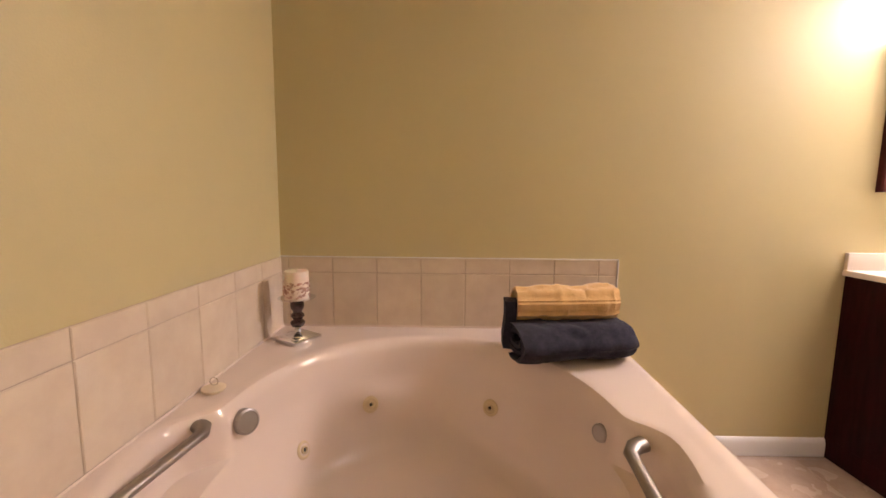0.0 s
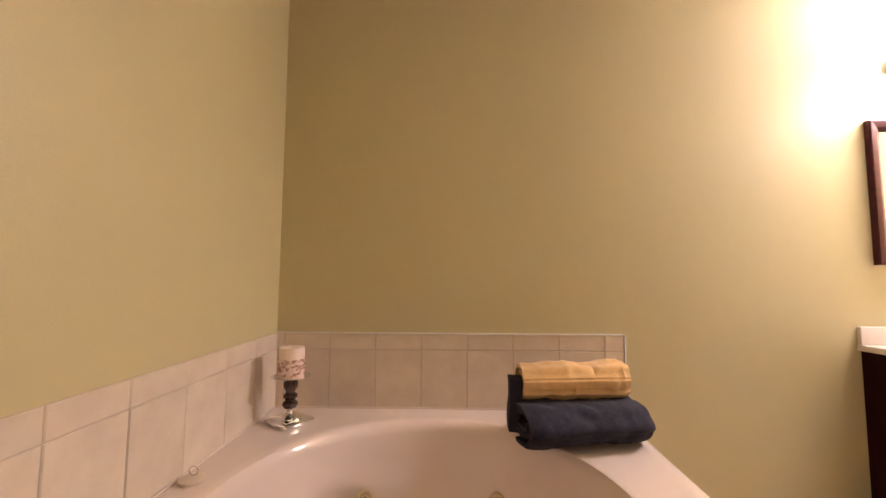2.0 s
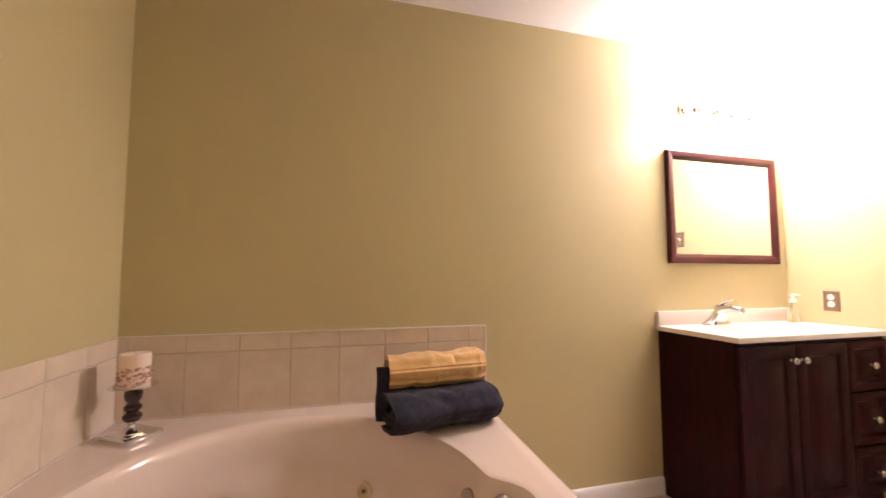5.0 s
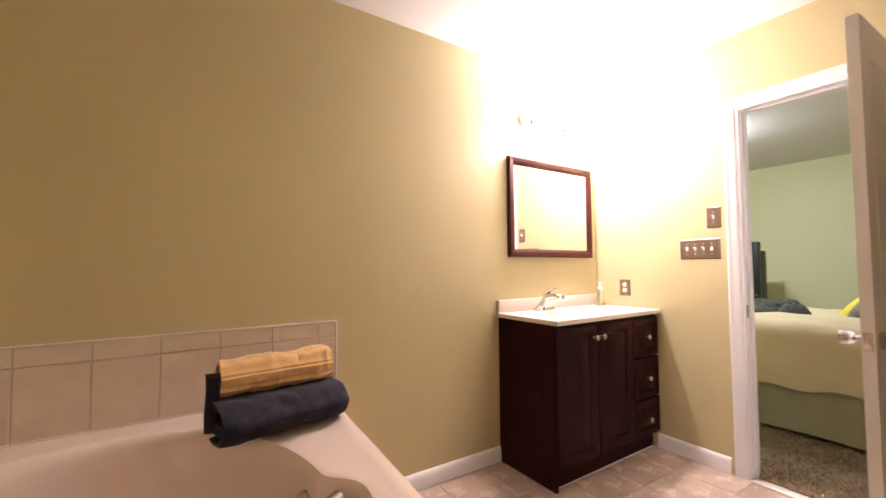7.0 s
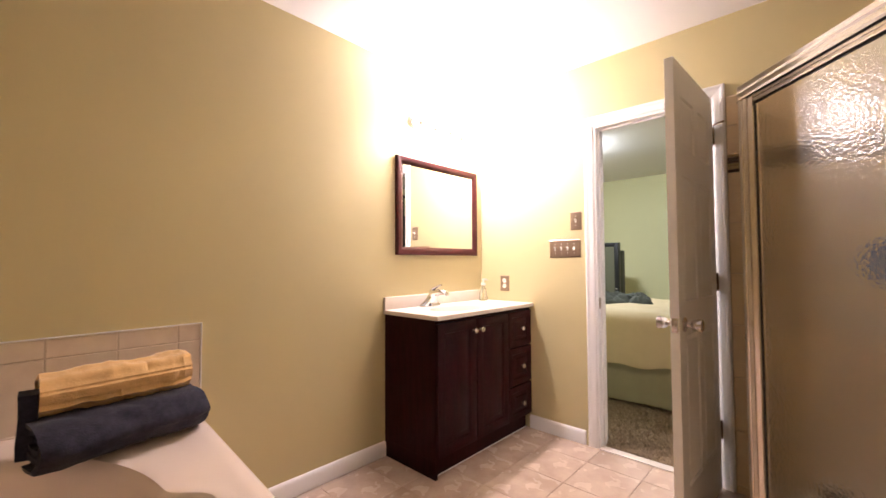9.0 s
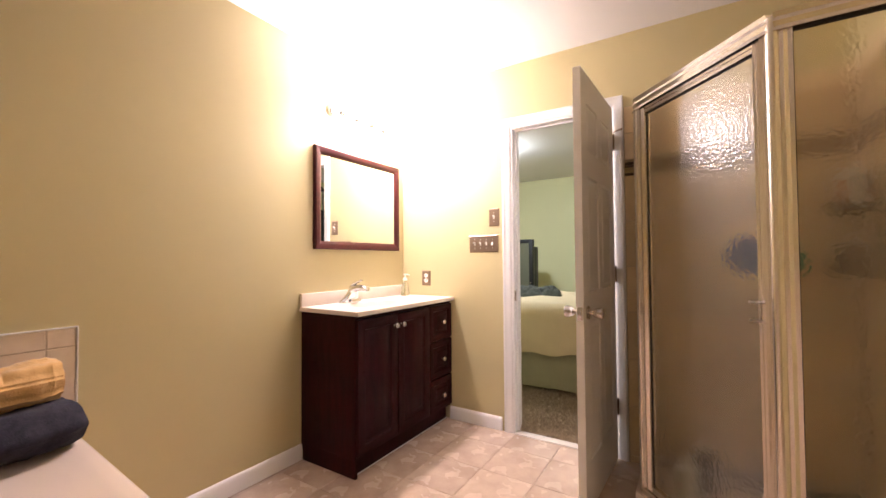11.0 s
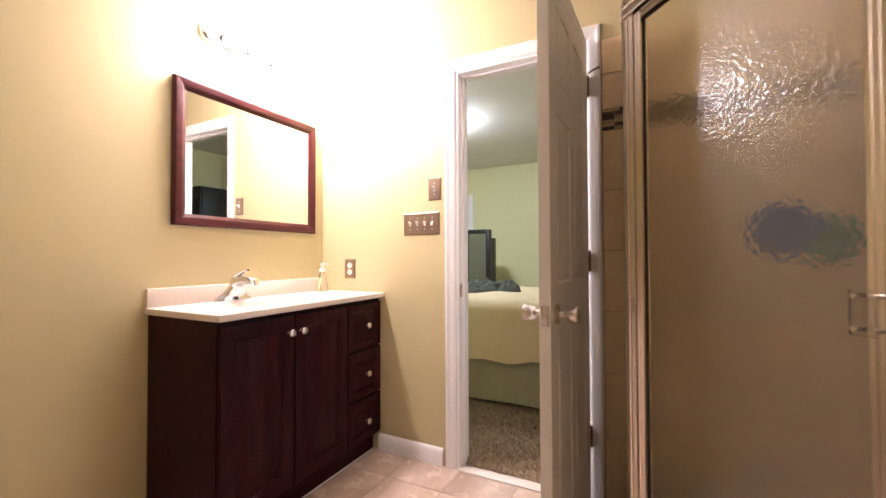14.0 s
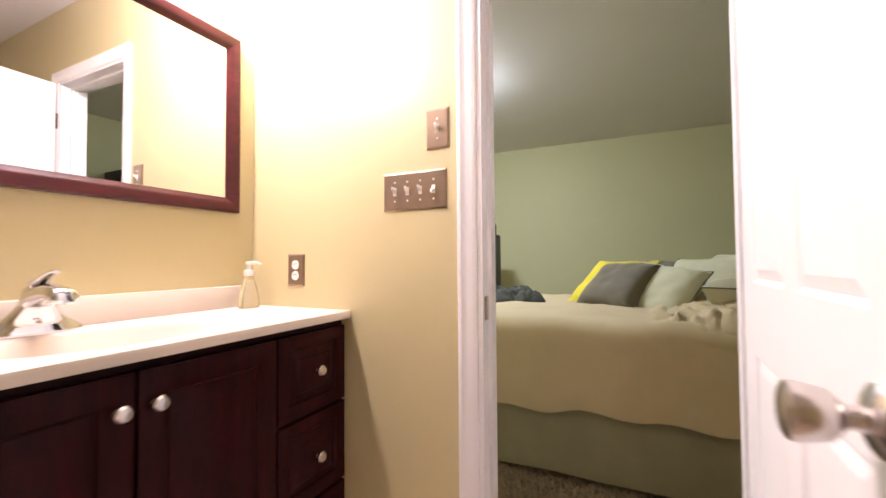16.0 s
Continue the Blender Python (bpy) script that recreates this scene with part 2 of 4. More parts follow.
def leaf(w, h, t, panels, groove=0.012, deep=0.006):
    """A moulded door leaf in the xz plane (0..w, 0..h), thickness t, with sunken panels on both faces."""
    xs = sorted({0, w, *[p[0] for p in panels], *[p[1] for p in panels]})
    zs = sorted({0, h, *[p[2] for p in panels], *[p[3] for p in panels]})
    bm = bmesh.new()
    for side in (-1, 1):
        y = side * t / 2
        grid = {(i, j): bm.verts.new((x, y, z)) for i, x in enumerate(xs) for j, z in enumerate(zs)}
        for i in range(len(xs) - 1):
            for j in range(len(zs) - 1):
                f = bm.faces.new([grid[i, j], grid[i + 1, j], grid[i + 1, j + 1], grid[i, j + 1]])
                f.normal_update()
    bmesh.ops.recalc_face_normals(bm, faces=bm.faces)
    for f in bm.faces:
        if f.normal.y * f.calc_center_median().y < 0:
            f.normal_flip()
    cuts = [f for f in bm.faces if any(p[0] < f.calc_center_median().x < p[1] and p[2] < f.calc_center_median().z < p[3] for p in panels)]
    bmesh.ops.inset_individual(bm, faces=cuts, thickness=groove, depth=-deep)
    bmesh.ops.inset_individual(bm, faces=cuts, thickness=groove * 2.2, depth=deep * 0.8)
    # the rim joins both faces
    for a, b in (((0, 0), (w, 0)), ((w, 0), (w, h)), ((w, h), (0, h)), ((0, h), (0, 0))):
        v = [bm.verts.new((a[0], -t / 2, a[1])), bm.verts.new((b[0], -t / 2, b[1])), bm.verts.new((b[0], t / 2, b[1])), bm.verts.new((a[0], t / 2, a[1]))]
        bm.faces.new(v)
    bmesh.ops.remove_doubles(bm, verts=bm.verts, dist=1e-5)
    return bm


# ---- bathroom shell ----
def struct(name, bm, material, label, smooth=False):
    return tagged(part(name, bm, material, smooth=smooth), label, name.split("_")[0], kind="structure")


floor = struct("floor", box((-T, S - T, -0.1), (W + 0.03, T, -0.004)), "fgrout", "bathroom floor of mottled beige stone-look tiles")
struct("wall_west", box((-T, S - T, 0), (0, T, H)), "paint", "tan painted wall beside the tub")
struct("wall_north", box((0, 0, 0), (W + T, T, H)), "paint", "tan painted wall behind tub and vanity")
struct("wall_south", box((0, S - T, 0), (W + T, S, H)), "paint", "tan painted wall behind the shower")
bm = box((W, DY1, 0), (W + T / 2, 0, H))
box((W, S, 0), (W + T / 2, DY0, H), bm=bm)
box((W, DY0, DH), (W + T / 2, DY1, H), bm=bm)
struct("wall_east", bm, "paint", "tan painted wall with the doorway")
bm = box((W + T / 2, DY1, 0), (W + T, BY1, H))
box((W + T / 2, BY0, 0), (W + T, DY0, H), bm=bm)
box((W + T / 2, DY0, DH), (W + T, DY1, H), bm=bm)
struct("wall_bedroom_west", bm, "green", "pale green bedroom side of the doorway wall")
struct("ceiling", box((-T, S - T, H), (W + T / 2, T, H + 0.1)), "ceil", "white painted bathroom ceiling")

# ---- bedroom shell ----
struct("floor_bedroom", box((W + 0.03, BY0, -0.1), (BX, BY1, 0)), "carpet", "brown shag carpet of the bedroom")
struct("wall_bedroom_east", box((BX, BY0 - T, 0), (BX + T, BY1 + T, H)), "green", "pale green bedroom wall")
struct("wall_bedroom_south", box((W + T / 2, BY0 - T, 0), (BX, BY0, H)), "green", "pale green bedroom wall")
struct("wall_bedroom_north", box((W + T / 2, BY1, 0), (BX, BY1 + T, H)), "green", "pale green bedroom wall")
struct("ceiling_bedroom", box((W + T / 2, BY0 - T, H), (BX + T, BY1 + T, H + 0.1)), "ceil", "white bedroom ceiling")

# ---- baseboards, casing, jambs ----


def baseboard(name, p, q, out):
    """A base moulding from p to q on the floor; out points into the room."""
    p, q, o = Vector((*p, 0)), Vector((*q, 0)), Vector((*out, 0))
    prof = [(0, 0), (0.013, 0), (0.013, 0.065), (0.010, 0.078), (0.005, 0.087), (0, 0.09)]
    struct(name, rings([[a + o * x + Vector((0, 0, z)) for x, z in prof] for a in (p, q)]), "white", "white wooden baseboard", True)


baseboard("baseboard_north", (TUB_W + 0.002, 0), (2.55, 0), (0, -1))
baseboard("baseboard_east", (W, -0.44), (W, DY1 + 0.075), (-1, 0))

def casing_set(name, x, out, w=0.058):
    b2 = bmesh.new()
    prof = [(0, 0), (0, 0.015), (0.004, 0.0175), (0.012, 0.0175), (0.019, 0.0145), (0.026, 0.0125), (0.046, 0.0105), (0.054, 0.008), (w, 0.005), (w, 0)]
    # left, head, right as one mitred run round the opening
    loops = []
    for (yy, zz, sy, sz) in ((DY1 - 0.004, 0, 1, 0), (DY1 - 0.004, DH - 0.004, 1, 1), (DY0 + 0.004, DH - 0.004, -1, 1), (DY0 + 0.004, 0, -1, 0)):
        loops.append([Vector((x + out * d, yy + sy * (w - a), zz + sz * (w - a))) for a, d in prof])
    rings(loops, bm=b2)
    struct(name, b2, "white", "white moulded door casing")


casing_set("trim_door", W, -1)
casing_set("trim_door_bedroom", W + T, 1)
bm = box((W - 0.001, DY1 - 0.018, 0), (W + T + 0.001, DY1, DH))
box((W - 0.001, DY0, 0), (W + T + 0.001, DY0 + 0.018, DH), bm=bm)
box((W - 0.001, DY0 + 0.018, DH - 0.018), (W + T + 0.001, DY1 - 0.018, DH), bm=bm)
box((W + 0.045, DY1 - 0.030, 0), (W + 0.075, DY1 - 0.018, DH - 0.018), bm=bm)
box((W + 0.045, DY0 + 0.018, 0), (W + 0.075, DY0 + 0.030, DH - 0.018), bm=bm)
box((W + 0.045, DY0 + 0.030, DH - 0.030), (W + 0.075, DY1 - 0.030, DH - 0.018), bm=bm)
jamb = struct("trim_jamb", bm, "white", "white painted door jamb")
part("strike_plate", box((W + 0.012, DY1 - 0.0215, 0.885), (W + 0.040, DY1 - 0.0175, 0.955), 0.001), "nickel", jamb, "pewter strike plate")
struct("threshold", box((W - 0.02, DY0 + 0.018, 0), (W + 0.045, DY1 - 0.018, 0.008), 0.003), "counter", "pale threshold strip under the doorway", True)

# ---- bathroom door ----
DL, DT = 0.655, 0.035
door = thing("door_1", (W - 0.030, DY0 + 0.019, 0.012), "open white six-panel door with round pewter knobs", "door", turn=180 + DOORTURN)
door["kind"] = "structure"
px = [(0.09, 0.295), (0.36, 0.565)]
panels = [(a, b, c, d) for a, b in px for c, d in ((0.22, 0.86), (1.0, 1.55), (1.67, 1.9))]
part("door_leaf", leaf(DL, 2.042, DT, panels), "white", door, "white moulded leaf", smooth=False)
for s in (-1, 1):
    k = pose(DL - 0.062, s * DT / 2, 0.908, -90 * s, 0, 0)
    knob = part("door_handle", lathe([(0.0, 0), (0.031, 0), (0.032, 0.005), (0.025, 0.010), (0.012, 0.014), (0.0105, 0.026), (0.017, 0.031), (0.0225, 0.037), (0.0255, 0.050), (0.0275, 0.061), (0.0265, 0.067), (0.021, 0.070), (0.0, 0.071)], 28, k), "nickel", door, "round pewter door knob")
part("latch_plate", box((DL - 0.0005, -0.012, 0.878), (DL + 0.002, 0.012, 0.938), 0.0005), "nickel", door, "pewter latch plate")
part("latch_bolt", box((DL, -0.006, 0.900), (DL + 0.010, 0.006, 0.916), 0.002), "nickel", door)
part("door_stop", tube([(-0.008, DT / 2 + 0.002, 1.902), (0.012, DT / 2 + 0.030, 1.905), (0.025, DT / 2 + 0.055, 1.905)], [0.004, 0.004, 0.007], 8), "bronze", door, "hinge-pin door stop")
for z in (0.25, 1.02, 1.80):
    bm = lathe([(0.0, 0), (0.0065, 0), (0.0065, 0.09), (0.004, 0.094), (0.0, 0.095)], 12, pose(-0.008, DT / 2 + 0.002, z))
    box((-0.002, -DT / 2 + 0.004, z), (-0.0002, DT / 2, z + 0.088), bm=bm)
    box((-0.030, DT / 2 - 0.003, z), (-0.008, DT / 2, z + 0.088), bm=bm)
    part("hinge", bm, "hinge", door, "antique bronze hinge")

# ---- tub ----
tub = thing("corner_tub", (0, 0, 0), "bone acrylic corner whirlpool tub with a rounded basin", "bathtub")
CX, CY = 0.715, -0.79


def rim_point(a, grow=0.0, recess=0.0):
    """The basin's outline at angle a; recess widens it at both sides for the grab bars."""
    c, s = math.cos(a), math.sin(a)
    ax = 0.515 if c > 0 else 0.575
    by = 0.635 if s > 0 else 0.62
    e = (0.98, 0.98) if c > 0 else (0.84, 0.90)
    x, y = ax * math.copysign(abs(c) ** e[0], c), by * math.copysign(abs(s) ** e[1], s)
    side = math.exp(-((y + 0.24) / 0.24) ** 8)
    x += math.copysign(0.085, c) * side * recess * (1.0 if c > 0 else 1.2)
    return Vector((CX + x * (1 + grow), CY + y * (1 + grow)))


N = 288
loops = []
D = 1.476


def deck_outline(a):
    c, s = math.cos(a), math.sin(a)
    k = min((D - CX if c > 0 else CX) / max(abs(c), 1e-6), (-CY if s > 0 else D + CY) / max(abs(s), 1e-6))
    return Vector((CX + c * k, CY + s * k))


ang = [2 * math.pi * i / N for i in range(N)]
# snap four angles to the deck's corners
for cx, cy in ((D, 0), (0, 0), (0, -D), (D, -D)):
    t = math.atan2(cy - CY, cx - CX) % (2 * math.pi)
    k = min(range(N), key=lambda i: abs(ang[i] - t))
    ang[k] = t
outer = [deck_outline(a) for a in ang]


def ring3(f, z):
    return [Vector((*f(i), z)) for i in range(N)]


def shrink(p, d):
    """Moves an outer point in by d from the free sides."""
    x, y = min(p.x, D - d), max(p.y, -D + d)
    if x > CX:  # the free side runs slightly askew
        x = CX + (x - CX) * (1 + 0.055 * y / (D - CX))
    return Vector((x, y))


loops.append(ring3(lambda i: shrink(outer[i], 0.02), 0.0))
loops.append(ring3(lambda i: shrink(outer[i], 0.02), TUB_Z - 0.05))
loops.append(ring3(lambda i: shrink(outer[i], 0.0), TUB_Z - 0.045))
loops.append(ring3(lambda i: shrink(outer[i], 0.0), TUB_Z - 0.012))
loops.append(ring3(lambda i: shrink(outer[i], 0.003), TUB_Z - 0.004))
loops.append(ring3(lambda i: shrink(outer[i], 0.012), TUB_Z))
loops.append(ring3(lambda i: shrink(outer[i], 0.050), TUB_Z))
loops.append(ring3(lambda i: shrink(outer[i], 0.066), TUB_Z - 0.0025))
for g, r, z in ((0.075, 1.0, -0.003), (0.045, 1.0, -0.0035), (0.02, 1.0, -0.007), (0.0, 1.0, -0.022), (-0.012, 1.0, -0.045), (-0.02, 1.0, -0.10), (-0.024, 1.0, -0.130), (-0.026, 0.93, -0.143), (-0.027, 0.5, -0.147), (-0.028, 0.06, -0.151), (-0.032, 0.0, -0.165), (-0.048, 0.0, -0.20),
                (-0.08, 0, -0.26), (-0.118, 0, -0.33), (-0.15, 0, -0.38), (-0.20, 0, -0.415), (-0.27, 0, -0.43), (-0.5, 0, -0.44), (-0.8, 0, -0.445)):
    loops.append(ring3(lambda i: rim_point(ang[i], g, r), TUB_Z + z))
part("tub_shell", rings(loops, cap0=False), "acrylic", tub)
# loop 7 -> 8 is the flat deck


def basin(a, z):
    """A point of the basin's wall under the recess, and its way inwards."""
    g = -0.02 - 0.28 * min(max((TUB_Z - 0.10 - z) / 0.28, 0), 1) * 0.45
    p = rim_point(a, g, 0)
    q = Vector((CX, CY)) - p
    return Vector((p.x, p.y, z)), Vector((q.x, q.y, 0.35)).normalized()


def facing(p, n, out=0.0):
    return Matrix.Translation(p + n * out) @ n.to_track_quat("Z", "Y").to_matrix().to_4x4()


for spot in JETS:
    p, n = Vector(spot[:3]), Vector(spot[3:]).normalized()
    m = facing(p, n, -0.004)
    jet = part("jet", lathe([(0, 0.004), (0.024, 0.004), (0.031, 0.006), (0.033, 0.009), (0.031, 0.013), (0.024, 0.015), (0.019, 0.011), (0.0, 0.010)], 24, m), "jet", tub, "yellowed plastic water jet")
    part("nozzle", lathe([(0, 0.010), (0.014, 0.010), (0.014, 0.017), (0.010, 0.019), (0.007, 0.012), (0, 0.011)], 20, m), "jet", jet)
    part("hole", lathe([(0, 0.012), (0.0065, 0.012), (0.0065, 0.0135), (0, 0.0137)], 12, m), "dark", jet)
for spot, nm, lab in DISCS:
    p, n = Vector(spot[:3]), Vector(spot[3:]).normalized()
    m = facing(p, n, 0.006)
    part(nm, lathe([(r_ * (1.0 if nm[0] == "o" else 0.72), z_) for r_, z_ in ((0, -0.012), (0.036, -0.012), (0.037, 0.012), (0.036, 0.016), (0.030, 0.019), (0.029, 0.0178), (0.0, 0.018))], 32, m), "dial", tub, lab)
for a, b, out in BARS:
    a, b, out = Vector(a), Vector(b), Vector(out)
    d = (b - a).normalized()
    pts = [a - out * 0.045, a - out * 0.02 + d * 0.012, a + d * 0.04, a + d * 0.08, b - d * 0.08, b - d * 0.04, b - out * 0.02 - d * 0.012, b - out * 0.045]
    part("grab_bar", tube(pts, [0.024, 0.022, 0.018, 0.016, 0.016, 0.018, 0.022, 0.024], 14, 0.8), "bar", tub, "brushed metal grab bar")

# ---- things on the tub's deck ----


def towel_roll(name, at, length, rx, rz, material, label, turn, seed, turns=2.3, hang=False):
    """A towel rolled about x: a wound sheet with thickness and a soft, creased outside."""
    t = thing(name, at, label, "towel", "rolled towels", turn=turn)
    bm = bmesh.new()
    seg = 110
    nl = 30
    th = 0.020
    path = []
    for i in range(seg + 1):
        u = i / seg
        a = -math.pi / 2 - turns * 2 * math.pi * (1 - u)
        k = 1 - (turns * (1 - u)) * th * 1.05 / rz
        path.append((math.cos(a) * rx * k, rz + math.sin(a) * rz * k))
    rnd = random.Random(seed)
    off = Vector((rnd.random() * 9, rnd.random() * 9, 0))
    verts = {}
    for j in range(nl + 1):
        v = j / nl
        for i, (y, z) in enumerate(path):
            for s in (0, 1):
                c = Vector((y, z - rz))
                out = c.normalized() if c.length > 1e-4 else Vector((1, 0))
                d = noise.noise(Vector((v * 3, i * 0.02, seed))) * 0.008 + noise.noise(Vector((v * 11, y * 24, z * 24)) + off) * 0.0065
                d += 0.007 * noise.noise(Vector((v * 5 + y * 14, z * 9, seed + 4))) + 0.0055 * noise.noise(Vector((v * 26, y * 8 + z * 5, seed + 9))) + 0.0024 * math.sin(i * 0.85) * (i > seg - 40)
                d -= 0.0035 if (seg - i) % 26 in (9, 10) else 0
                w = 1 - 0.07 * max(0, abs(v - 0.5) * 2 - 0.85) / 0.15
                r = c * w + out * (d * min(1, c.length / rz) + (0 if s else -th * 0.80))
                if hang and i > seg - 50:
                    r.x -= 0.012 * max(0, 1 - v / 0.45) ** 2 * max(0, -c.x / rx) * (1 if c.y < 0.02 else 0.3)
                if not hang and i > seg - 60 and c.x < 0 and s:
                    r += out * (-0.0045 if abs(c.y - 0.018) < 0.005 or abs(c.y + 0.024) < 0.005 else 0.0)
                xx = (-0.022 if hang else -0.012) * (i / seg) ** 3 * max(0, 1 - v * 8) + (v - 0.5) * length + 0.006 * noise.noise(Vector((i * 0.05, seed, s))) + 0.012 * (1 - i / seg) * math.copysign(1, v - 0.5) * (1 if v > .9 else 0)
                verts[j, i, s] = bm.verts.new((xx, r.x, max(r.y + rz, 0.002)))
    for j in range(nl):
        for i in range(seg):
            bm.faces.new([verts[j, i, 0], verts[j, i + 1, 0], verts[j + 1, i + 1, 0], verts[j + 1, i, 0]])
            bm.faces.new([verts[j, i, 1], verts[j + 1, i, 1], verts[j + 1, i + 1, 1], verts[j, i + 1, 1]])
        for i in (0, seg):
            bm.faces.new([verts[j, i, 0], verts[j, i, 1], verts[j + 1, i, 1], verts[j + 1, i, 0]])
    for j in (0, nl):
        for i in range(seg):
            bm.faces.new([verts[j, i, 0], verts[j, i, 1], verts[j, i + 1, 1], verts[j, i + 1, 0]])
    part("rolled_cloth", bm, material, t)
    if hang:
        part("loose_fold", rings([[Vector((x, y + 0.012 * math.sin(z * 30), z)) for x, y in ((-0.236, 0.05), (-0.20, 0.03), (-0.17, 0.10), (-0.22, 0.118))] for z in (0.02, 0.06, 0.10, 0.14, 0.185, 0.205)]), material, t)
    return t


towel_roll("rolled_towel", (1.214, -0.332, TUB_Z), 0.420, 0.140, 0.074, "navy", "navy terry towel rolled up on the tub deck", 11, 3, hang=True)
towel_roll("rolled_towel", (1.210, -0.262, TUB_Z + 0.116), 0.385, 0.090, 0.074, "gold", "golden yellow towel rolled on the navy towel", 6, 8, turns=1.6)


def candle_holder():
    t = thing("candle_holder", (0.143, -0.196, TUB_Z), "chrome candle holder with a dark turned stem on the tub deck", "candle holder", turn=-33)
    bm = box((-0.066, -0.066, 0), (0.066, 0.066, 0.018), 0.003)
    box((-0.053, -0.053, 0.014), (0.053, 0.053, 0.022), 0.004, bm)
    part("base_plate", bm, "chrome", t, "square chrome base")
    part("foot", lathe([(0, 0.0212), (0.045, 0.0212), (0.044, 0.024), (0.034, 0.028), (0.018, 0.036), (0.013, 0.045), (0.015, 0.056), (0, 0.056)], 32), "chrome", t, "domed chrome foot")
    part("stem", lathe([(0, 0.056), (0.022, 0.057), (0.029, 0.067), (0.029, 0.076), (0.019, 0.086), (0.019, 0.089), (0.027, 0.098), (0.027, 0.106), (0.018, 0.115), (0.018, 0.121), (0.026, 0.134), (0.028, 0.150), (0.025, 0.163), (0, 0.164)], 24), "stem", t, "dark wooden turned stem")
    part("tray", lathe([(0, 0.164), (0.03, 0.164), (0.056, 0.170), (0.072, 0.175), (0.075, 0.178), (0.071, 0.178), (0.048, 0.174), (0, 0.172)], 32), "chrome", t, "round metal drip tray")
    c = thing("pillar_candle", (0.143, -0.196, TUB_Z + 0.175), "cream pillar candle with pressed shells in its lower half", "candle")
    part("wax", lathe([(0, 0), (0.047, 0), (0.048, 0.004), (0.048, 0.108), (0.045, 0.113), (0.036, 0.108), (0.0, 0.102)], 40), "wax", c, "cream wax pillar")
    part("wick", tube([(0, 0, 0.100), (0.001, 0, 0.115), (0.003, 0.001, 0.128)], 0.0016, 6), "rubber", c)
    bm = bmesh.new()
    rnd = random.Random(5)
    for _ in range(190):
        a, z = rnd.random() * 6.283, 0.008 + 0.062 * rnd.random() ** 1.3
        s = 0.004 + 0.006 * rnd.random()
        m = pose(0.0465 * math.cos(a), 0.0465 * math.sin(a), z, rnd.random() * 90, rnd.random() * 90, math.degrees(a)) @ Matrix.Diagonal((0.45 * s, s, s * (0.5 + rnd.random()), 1))
        bmesh.ops.create_icosphere(bm, subdivisions=1, radius=1, matrix=m)
    part("shells", bm, "shell", c, "brown and pink shells pressed in the wax", kind="stuff")


candle_holder()
st = thing("drain_stopper", (0.054, -0.650, TUB_Z - 0.005), "cream rubber drain stopper with a wire ring on the tub deck", "stopper")
part("plug", lathe([(0, 0.0), (0.026, 0.0), (0.030, 0.008), (0.034, 0.009), (0.034, 0.014), (0.020, 0.018), (0.0, 0.019)], 28), "rubber", st)
part("pull_ring", tube([(0.012 * math.cos(a), 0.004, 0.031 + 0.012 * math.sin(a)) for a in [k * math.pi / 8 - 1.57 for k in range(17)]], 0.0014, 6), "nickel", st, "small wire ring")

# ---- vanity ----
VX0, VX1, VF, VH = 2.548, 3.526, -0.438, 0.867
van = thing("vanity_cabinet", (VX0, 0, 0), "dark cherry vanity cabinet with two doors and three drawers", "cabinet")
VW = VX1 - VX0
rim = lambda i, z: [Vector(q) for q in ((i, VF + i, z), (VW - i, VF + i, z), (VW - i, -0.002 - i, z), (i, -0.002 - i, z))]
bm = rings([rim(0, 0.10), rim(0, VH), rim(0.018, VH), rim(0.018, VH - 0.15)])
part("cabinet_body", bm, "wood", van)
part("toe_kick", box((0.018, VF + 0.032, 0.0), (VW - 0.012, -0.002, 0.0995)), "wood", van)
part("floor_caulk", box((0.0175, VF + 0.026, 0.0), (VW - 0.012, VF + 0.0315, 0.006), 0.002), "white", van, "thin pale bead of caulk at the floor")
part("side_foot", box((0.0, VF, 0.0), (0.0175, -0.002, 0.0995)), "wood", van)


def knob_on(x, z, y, parent):
    part("knob", lathe([(0, 0), (0.009, 0), (0.0065, 0.004), (0.0055, 0.012), (0.009, 0.016), (0.0155, 0.019), (0.0165, 0.024), (0.013, 0.029), (0.0, 0.031)], 20, pose(x, y, z, 90)), "nickel", parent, "round brushed nickel knob")


for x0, x1, kx in ((0.006, 0.344, 0.314), (0.350, 0.688, 0.380)):
    d = part("door", panel_front(x0, x1, 0.115, VH - 0.02, VF - 0.0005, VF - 0.019, 0.058), "wood", van)
    part("raised_panel", raised_field(x0, x1, 0.115, VH - 0.02, VF - 0.019, 0.066, 0.040), "wood", d)
    knob_on(kx, 0.777, VF - 0.018, d)
for z0, z1, kz in ((0.606, VH - 0.02, 0.728), (0.346, 0.596, 0.469), (0.115, 0.336, 0.215)):
    d = part("drawer", panel_front(0.694, VW - 0.006, z0, z1, VF - 0.0005, VF - 0.019, 0.040), "wood", van)
    part("raised_panel", raised_field(0.694, VW - 0.006, z0, z1, VF - 0.019, 0.048, 0.026), "wood", d)
    knob_on((0.694 + VW) / 2 + 0.003, kz, VF - 0.018, d)

